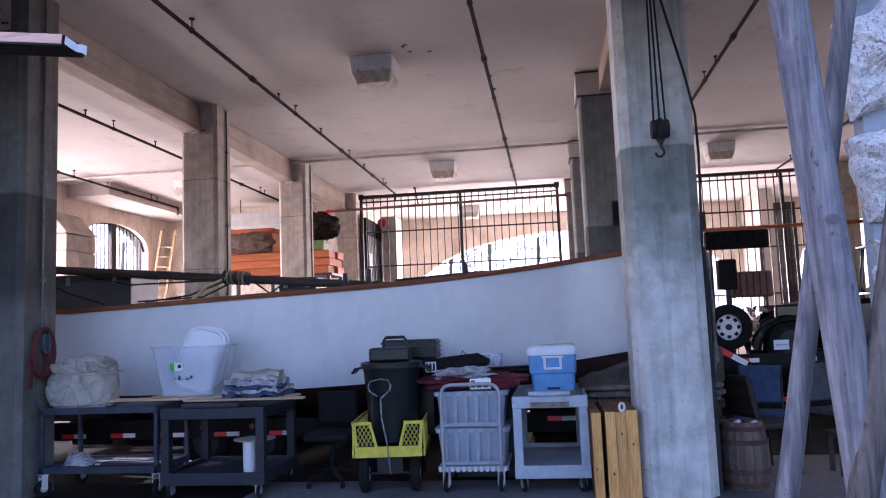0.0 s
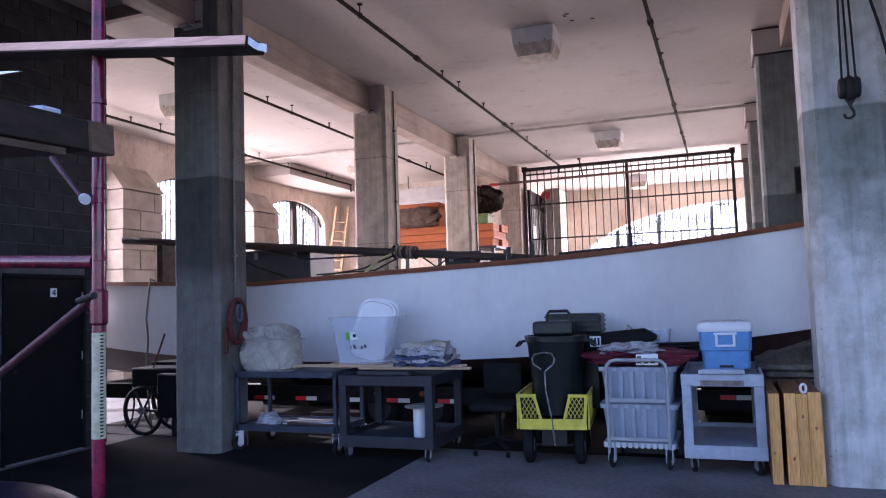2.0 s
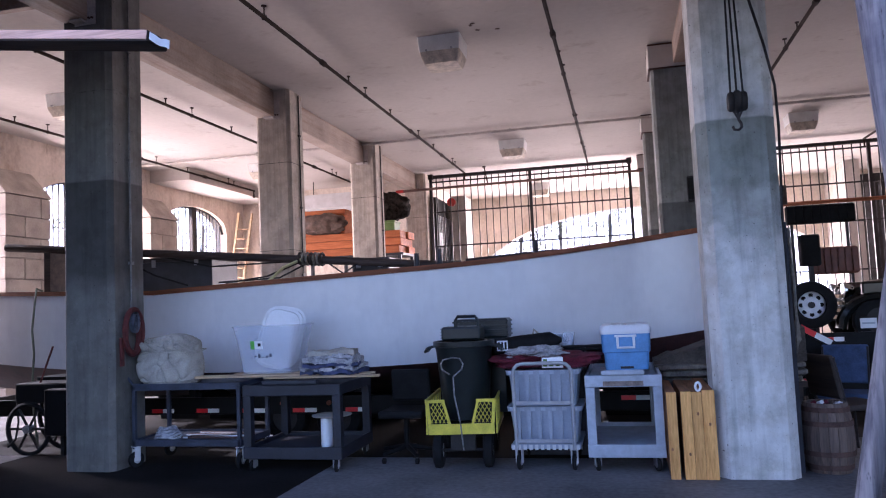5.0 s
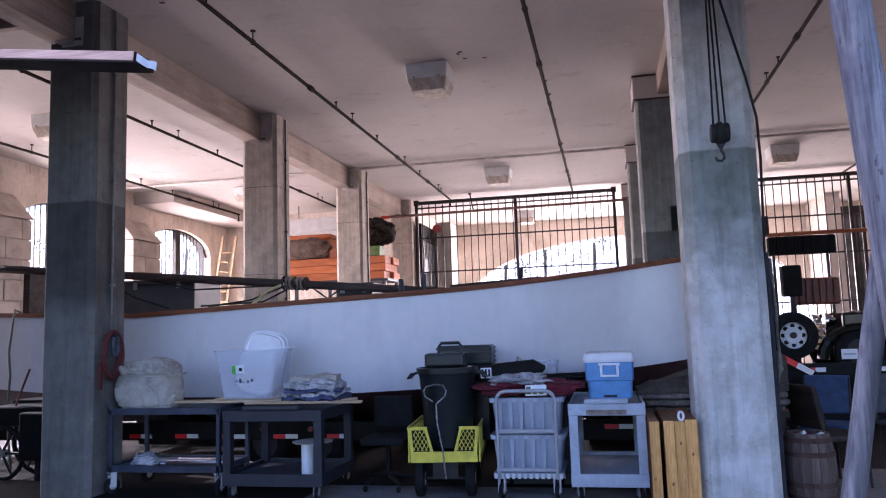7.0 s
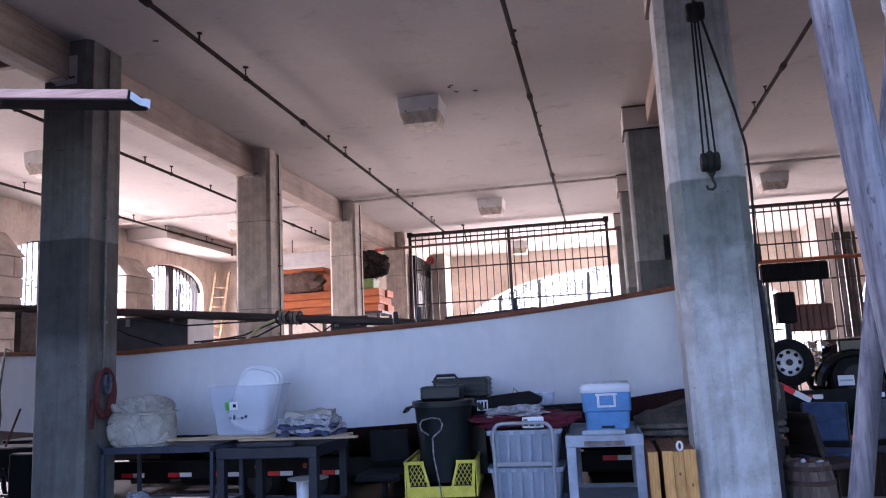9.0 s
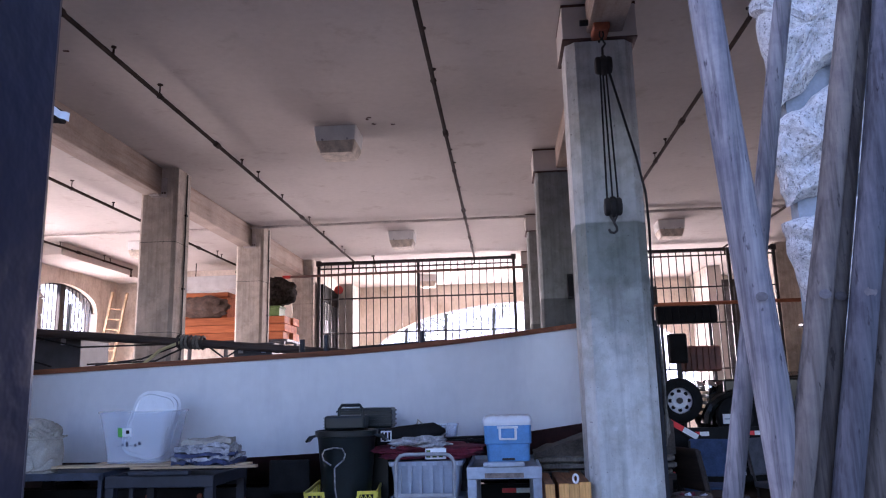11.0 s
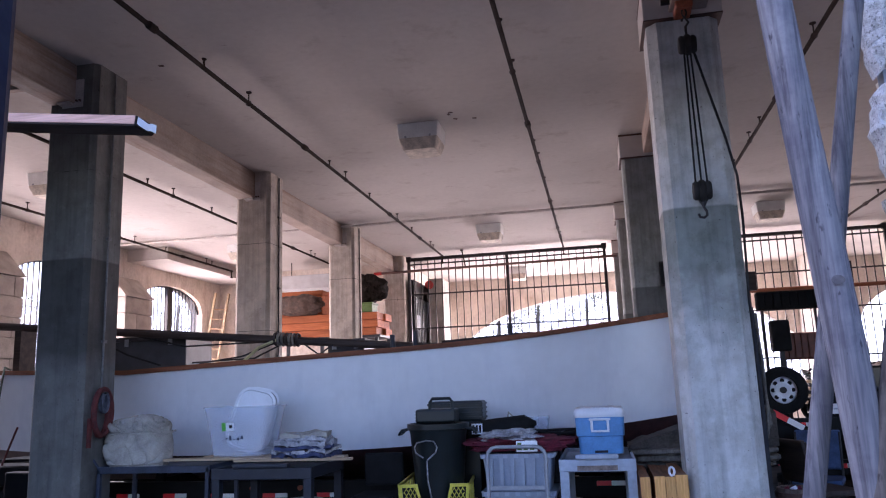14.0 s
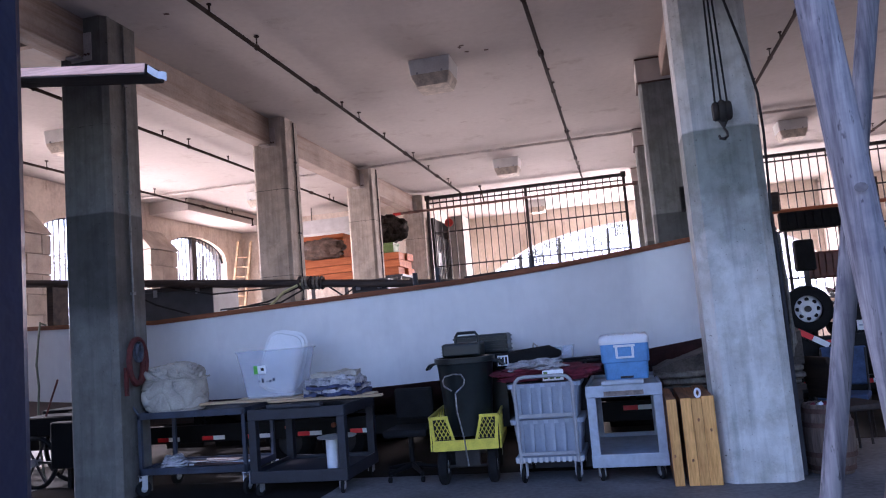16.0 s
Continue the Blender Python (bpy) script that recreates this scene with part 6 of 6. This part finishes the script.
# made-up black bins that darken the background beyond both trailers
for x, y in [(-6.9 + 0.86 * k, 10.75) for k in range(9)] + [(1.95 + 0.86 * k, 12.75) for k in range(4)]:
    g = thing("storage_bin", pose(x, y, 0), "black bin added to deepen the shade behind the trailers", "bin", "black bins")
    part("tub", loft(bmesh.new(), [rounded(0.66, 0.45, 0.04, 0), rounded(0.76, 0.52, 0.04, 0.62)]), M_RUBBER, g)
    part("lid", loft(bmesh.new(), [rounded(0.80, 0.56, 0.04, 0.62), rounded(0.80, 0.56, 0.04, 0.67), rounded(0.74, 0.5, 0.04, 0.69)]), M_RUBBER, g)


# ---- before the opening: scaffold, poles, stone pier, post
def scaffold():
    g = thing("scaffold", pose(-2.425, 2.4, 0), "magenta painted tube scaffold with a brace and rail", "scaffold")
    part("standard", rod(bmesh.new(), (0, 0, 0.02), (-0.005, 0, 3.6), 0.0265, seg=18), M_MAGENTA, g, smooth=True)
    part("base_plate", B(-0.07, 0.07, -0.07, 0.07, 0, 0.02), M_STEEL, g)
    part("ledger", rod(bmesh.new(), (-0.02, 0, 1.825), (-1.55, 0.02, 1.90), 0.029, seg=14), M_MAGENTA, g, smooth=True)
    part("brace", rod(bmesh.new(), (-0.06, 0, 1.66), (-1.3, 0.03, 0.94), 0.018, seg=12), M_GREYMAG, g, "scuffed diagonal brace", smooth=True)
    part("clamp", lathe(bmesh.new(), [(0.028, 1.56), (0.036, 1.57), (0.036, 1.70), (0.028, 1.71)], 14, ring=True), M_MAGENTA, g)
    part("clamp_bolt", rod(bmesh.new(), (-0.09, -0.02, 1.665), (0.02, -0.045, 1.685), 0.014, seg=8), M_IRON, g)
    for z in (1.84, 2.08, 2.14, 2.5):
        part("pin_collar", lathe(bmesh.new(), [(0.0268, z - 0.012), (0.031, z - 0.01), (0.031, z + 0.01), (0.0268, z + 0.012)], 14, ring=True), M_MAGENTA, g)
    sl = part("scale_strip", lathe(bmesh.new(), [(0.0265, 1.10), (0.0277, 1.101), (0.0277, 1.53), (0.0265, 1.531)], 18, ring=True), M_STRIP, g, "pale strip with dark ticks", smooth=True)
    for k in range(30):
        part("tick", B(0.0195, 0.028, -0.0155, -0.003, 1.11 + 0.014 * k, 1.116 + 0.014 * k), M_BLACK, sl)
    part("rear_standard", rod(bmesh.new(), (-1.5, 0.03, 0.0), (-1.5, 0.03, 3.6), 0.0265, seg=14), M_MAGENTA, g, smooth=True)
    part("upper_brace", rod(bmesh.new(), (-0.08, 0.0, 2.085), (-0.32, 0.05, 2.3), 0.008, 0.014, 8), M_GREYMAG, g)
    part("wing_nut", rod(bmesh.new(), (-0.05, -0.03, 2.09), (-0.02, -0.05, 2.08), 0.022, seg=10), M_WHITE_METAL, g)


M_GREYMAG = mat("scuffed_tube", (0.085, 0.028, 0.042), 0.5, 0.3, var=0.3, scale=20)
M_BEAM_D = wood("sooty_beam", (0.028, 0.019, 0.014), (0.010, 0.008, 0.007), "Y", scale=20, rough=0.95)
M_BEAM_E = wood("worn_beam_end", (0.085, 0.055, 0.037), (0.035, 0.024, 0.018), "Y", scale=20)
M_STRIP = mat("pale_strip", (0.37, 0.36, 0.25), 0.6, var=0.12, scale=30)
scaffold()
pk = thing("scaffold_plank", pose(-1.62, 2.3, 2.594), "long pale scaffold plank with a dark underside and torn tag", "plank")
TP = pose(0, 0, 0, 0, 7.4, 0)
part("board", B(-2.4, 0, 0, 0.125, 0, 0.034, 0.002, turn=TP), M_PLANK, pk)
# thin dark sheet puts the underside's shade into the colour
part("dark_underside", B(-2.4, -0.001, 0.003, 0.124, -0.006, -0.0005, turn=TP), M_DARKWOOD, pk, "dark sheet painting the shade under the plank")
part("dark_end", B(0.0005, 0.003, 0.002, 0.123, -0.004, 0.033, turn=TP), M_DARKWOOD, pk)
tg = bmesh.new()
loft(tg, [[TP @ Vector((0.0045 + c, y, a)), TP @ Vector((0.0055 + c, y, a)), TP @ Vector((0.0055 + c * 0.7, y, b)), TP @ Vector((0.0045 + c * 0.7, y, b))]
          for y, a, b, c in ((0.012, 0.004, 0.031, 0.0), (0.045, -0.002, 0.028, 0.004), (0.075, -0.001, 0.026, 0.001), (0.10, 0.004, 0.034, 0.006), (0.122, 0.002, 0.036, 0.008))])
part("end_tag", tg, M_WHITE, pk, "crumpled white tag")
tb = thing("timber_beam", pose(-2.273, 2.33, 2.247), "dark weathered timber beam resting on the scaffold", "beam")
TB = pose(0, 0, 0, 5, 0, 13.5)
part("beam", B(-0.10, 0.0, -1.6, -0.02, 0.0, 0.114, 0.006, turn=TB), M_BEAM_D, tb)
part("end_block", B(-0.105, 0.006, -0.17, 0.0, -0.006, 0.117, 0.008, turn=TB), M_BEAM_E, tb, "paler worn beam end")
part("ply", B(-0.8, -0.01, -1.6, -0.3, -0.03, -0.006, turn=TB), M_BEAM_E, tb)
part("chock", B(-0.09, -0.02, -0.40, -0.30, 0.116, 0.135, 0.004, turn=TB), M_CART_G, tb)
sh = thing("white_sheet", pose(-2.55, 2.0, 2.425), "torn white board scrap standing on the timber beam", "board")
part("scrap", slab(bmesh.new(), [(-0.075, 0.035), (-0.03, -0.068), (0.004, -0.068), (0.012, 0.066), (-0.05, 0.045)], "y", 0.0, 0.006), M_WHITE, sh)
part("strip", slab(bmesh.new(), [(-0.06, 0.096), (0.16, 0.090), (0.10, 0.099), (-0.03, 0.112)], "y", 0.0, 0.006), M_WHITE, sh)
# dark blue tarp edge and navy post
hp = heap("blue_tarp", pose(-3.0, 2.2, 0.0), 1.5, 0.8, 0.93, M_NAVY, "dark blue tarp bundle with a pale stripe by the scaffold", "tarp", 5, 0.06, 3)
nv = thing("navy_post", pose(-0.2015, 0.18, 0), "glossy navy blue painted steel post", "post")
part("post", B(-0.09, 0.0, -0.085, 0.0, 0.012, 2.9, 0.005), M_NAVY, nv)
part("foot_plate", B(-0.14, 0.04, -0.13, 0.04, -0.004, 0.012), M_NAVY, nv)


def spar_pole(x0, z0, x1, z1, y, r, label, material, seed, lean=0.0):
    """A weathered round pole through two heights, run on to the ground and up; slightly bent, with knots."""
    s = (x1 - x0) / (z1 - z0)
    xb, top = x0 - s * z0, 3.3
    bm = bmesh.new()
    rings = []
    for i in range(40):
        z = top * i / 39
        cx = xb + s * z + 0.004 * noise.noise(Vector((seed, z * 1.3, 0)))
        cy = y + lean * (z - 1.7) + 0.008 * noise.noise(Vector((seed, z * 1.3, 7)))
        rr = r * (1.06 - 0.06 * z) * (1 + 0.05 * noise.noise(Vector((seed * 2, z * 4, 3))))
        rings.append([Vector((cx - xb + rr * math.cos(t), cy - y + rr * math.sin(t), z)) for t in (math.tau * j / 18 for j in range(18))])
    g = thing("wooden_pole", pose(xb, y, 0), label, "pole", "leaning poles")
    part("shaft", loft(bm, rings), material, g, smooth=True)
    for z in (0.8, 1.745, 2.6):
        cx = s * z + 0.004 * noise.noise(Vector((seed, z * 1.3, 0)))
        part("knot", lathe(bmesh.new(), [(0.002, -0.004), (0.005, -0.003), (0.009, 0.002), (0.002, 0.003)], 12, pose(cx - r * 0.05, lean * (z - 1.7) - r * 0.985 + 0.001, z, 90, 0, 0), 1.3, 1.0), M_KNOT, g)
    return g


M_KNOT = mat("wood_knot", (0.12, 0.105, 0.11), 0.8, var=0.3, fine=120)
M_POLE_D = weathered("dark_weathered_spar", (0.10, 0.098, 0.115), (0.04, 0.04, 0.05))
M_POLE_B = weathered("brown_weathered_spar", (0.17, 0.145, 0.13), (0.075, 0.06, 0.055))
spar_pole(0.417, 2.2, 0.479, 1.3, 1.4, 0.0345, "thick grey weathered wooden pole leaning", M_GREYWOOD, 1)
spar_pole(0.562, 2.2, 0.385, 1.3, 1.50, 0.0205, "thin grey weathered wooden pole leaning", M_GREYWOOD, 2)
spar_pole(0.656, 2.2, 0.464, 1.3, 1.38, 0.0245, "grey weathered wooden pole leaning", M_POLE_B, 3)
spar_pole(0.697, 2.2, 0.517, 1.3, 1.42, 0.022, "brownish weathered wooden pole leaning", M_POLE_B, 4)
spar_pole(0.725, 2.2, 0.546, 1.3, 1.37, 0.027, "dark blue-grey weathered pole leaning", M_POLE_D, 5)
spar_pole(0.789, 2.2, 0.604, 1.3, 1.41, 0.028, "brown grey weathered pole leaning", M_POLE_B, 6)
spar_pole(0.862, 2.2, 0.677, 1.3, 1.38, 0.030, "grey weathered wooden pole leaning", M_GREYWOOD, 7)


def stone(parent, outline, y, depth, seed):
    """A rough rock-faced block from its outline (x, z)."""
    bm = bmesh.new()
    cx, cz = sum(p[0] for p in outline) / len(outline), sum(p[1] for p in outline) / len(outline)
    edge = []
    for (a, b), (c, d) in zip(outline, outline[1:] + outline[:1]):
        n = max(2, int(math.hypot(c - a, d - b) / 0.035))
        for k in range(n):
            u, v = a + (c - a) * k / n, b + (d - b) * k / n
            j = Vector((u * 7, v * 7, seed))
            edge.append((u + 0.022 * noise.fractal(j * 2.2, 1.0, 2.0, 3), v + 0.022 * noise.fractal(j * 2.2 + Vector((9, 0, 0)), 1.0, 2.0, 3)))
    rings = []
    for f, push in ((1.0, -depth), (1.0, 0.0), (0.94, 0.03), (0.84, 0.05), (0.7, 0.06), (0.55, 0.065), (0.4, 0.068), (0.25, 0.07), (0.1, 0.07)):
        ring = []
        for u, v in edge:
            p = Vector((cx + (u - cx) * f, 0, cz + (v - cz) * f))
            h = push + (0.035 * noise.fractal(Vector((p.x * 9, p.z * 9, seed)), 0.8, 2.0, 5) if push > 0.0 else 0)
            ring.append(Vector((p.x, y - h, p.z)))
        rings.append(ring)
    return part("stone", loft(bm, rings), M_STONE, parent)


fw = tagged(part("wall_front", B(1.62, 2.75, 3.68, 4.2, 0, 6.2), M_STONE_M), "rough granite block pier with wide mortar joints", "wall", kind="structure")
tagged(part("wall_front_mortar", B(1.43, 1.64, 3.62, 3.69, 0, 6.2), M_STONE_M), "blue-grey mortar edge of the stone pier", "wall", kind="structure")
FY = 3.60
for k, o in enumerate((
        [(1.28, 3.62), (1.75, 3.95), (2.1, 4.2), (2.1, 4.9), (1.22, 4.9)],
        [(1.385, 2.95), (1.50, 3.02), (1.62, 3.15), (1.80, 3.25), (1.80, 3.85), (1.60, 3.78), (1.31, 3.55)],
        [(1.40, 2.44), (1.54, 2.50), (1.80, 2.62), (1.80, 3.16), (1.62, 3.04), (1.36, 2.86), (1.345, 2.62)],
        [(1.40, 1.97), (1.80, 1.99), (1.80, 2.52), (1.55, 2.41), (1.36, 2.36)],
        [(1.42, 1.2), (1.9, 1.2), (1.9, 1.92), (1.42, 1.9)],
        [(1.38, 0.5), (1.9, 0.5), (1.9, 1.13), (1.38, 1.13)],
        [(1.42, 0.0), (1.9, 0.0), (1.9, 0.44), (1.42, 0.44)],
        [(1.87, 2.7), (2.6, 2.75), (2.6, 3.5), (1.87, 3.3)],
        [(1.87, 2.0), (2.6, 2.0), (2.6, 2.68), (1.87, 2.6)],
        [(1.97, 1.2), (2.7, 1.2), (2.7, 1.93), (1.97, 1.93)],
        [(1.97, 0.0), (2.7, 0.0), (2.7, 1.13), (1.97, 1.13)],
        [(1.87, 3.38), (2.6, 3.58), (2.6, 4.3), (2.15, 4.15), (1.87, 3.95)])):
    stone(fw, o, FY, 0.05, k * 3.1)

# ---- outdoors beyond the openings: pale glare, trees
# emissive sheets stand in for the overbright daylight outside
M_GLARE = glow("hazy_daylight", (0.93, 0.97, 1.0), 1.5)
tagged(part("backdrop_west", B(-60.2, -60, -40, 90, -1, 16), M_GLARE), "self-lit backdrop sheet for hazy daylight beyond the side wall", "backdrop", kind="structure")
tagged(part("backdrop_north", B(-70, 70, 70, 70.2, -1, 16), M_GLARE), "self-lit backdrop sheet for hazy daylight beyond the back wall", "backdrop", kind="structure")


def tree(x, y, h, seed):
    random.seed(seed)
    g = thing("tree", pose(x, y, -0.03), "slender tree with sparse light foliage", "tree", "trees outside")
    bm = bmesh.new()
    tips = []
    tube(bm, [(0, 0, 0), (0.06, 0.03, h * 0.3), (-0.05, 0.0, h * 0.6), (0.05, 0.05, h * 0.95)], 0.09, 8)
    for k in range(14):
        z = h * random.uniform(0.25, 0.9)
        a = random.uniform(0, math.tau)
        ln = random.uniform(0.8, 1.9)
        p = Vector((ln * math.cos(a), ln * math.sin(a), z + ln * 0.7))
        rod(bm, (0, 0, z), p, 0.035, 0.01, 6)
        for i in range(3):
            q = p + Vector((random.uniform(-0.6, 0.6), random.uniform(-0.6, 0.6), random.uniform(0, 0.7)))
            rod(bm, Vector((0, 0, z)).lerp(p, 0.5 + 0.2 * i), q, 0.014, 0.005, 5)
            tips.append(q)
    part("trunk", bm, M_BARK, g)
    vs, fs = [], []
    for q in tips:
        for i in range(80):
            c = q + Vector((random.gauss(0, 0.28), random.gauss(0, 0.28), random.gauss(0, 0.28)))
            u = Vector((random.uniform(-1, 1), random.uniform(-1, 1), random.uniform(-1, 1))).normalized() * 0.06
            w = u.cross(Vector((0.3, 0.5, 1))).normalized() * 0.03
            n = len(vs)
            vs += [c - u, c + w, c + u, c - w]
            fs.append((n, n + 1, n + 2, n + 3))
    me = bpy.data.meshes.new("crown")
    me.from_pydata(vs, [], fs)
    me.materials.append(M_LEAF)
    o = new("crown", me)
    o.parent = g


for x, y, h, s in ((-5.2, 40, 7.0, 1), (-3.3, 43, 7.2, 2), (-0.6, 46, 7.0, 3), (7.0, 47, 7, 4), (-34, 27.5, 7, 6), (-25, 41, 7.5, 7), (-28.5, 43, 7, 8), (-27, 33, 7, 9)):
    tree(x, y, h, s)
random.seed(5)

# ---- single blocks of the wall by the door
blocks = {}
rows_n = int(CEIL / 0.2)
for r in range(rows_n):
    z0 = r * 0.2
    y = 4.2 - (0.2 if r % 2 else 0.0)
    while y < 7.25:
        a, b = max(y, 4.2) + 0.004, min(y + 0.4, 7.26) - 0.004
        y += 0.4
        for a2, b2 in (((a, min(b, DY0 - 0.004)), (max(a, DY1 + 0.004), b)) if z0 < DZ - 0.02 else ((a, b),)):
            if b2 - a2 < 0.03:
                continue
            key = round(b2 - a2, 3)
            if key not in blocks:
                ob = part("block", B(-0.02, 0.0, -key / 2, key / 2, 0.004, 0.196, 0.004), M_BLOCK, wb)
                blocks[key] = ob.data
            else:
                ob = new("block", blocks[key])
                ob.parent = wb
            ob.location = (WX + random.uniform(-0.002, 0.002), (a2 + b2) / 2, z0)
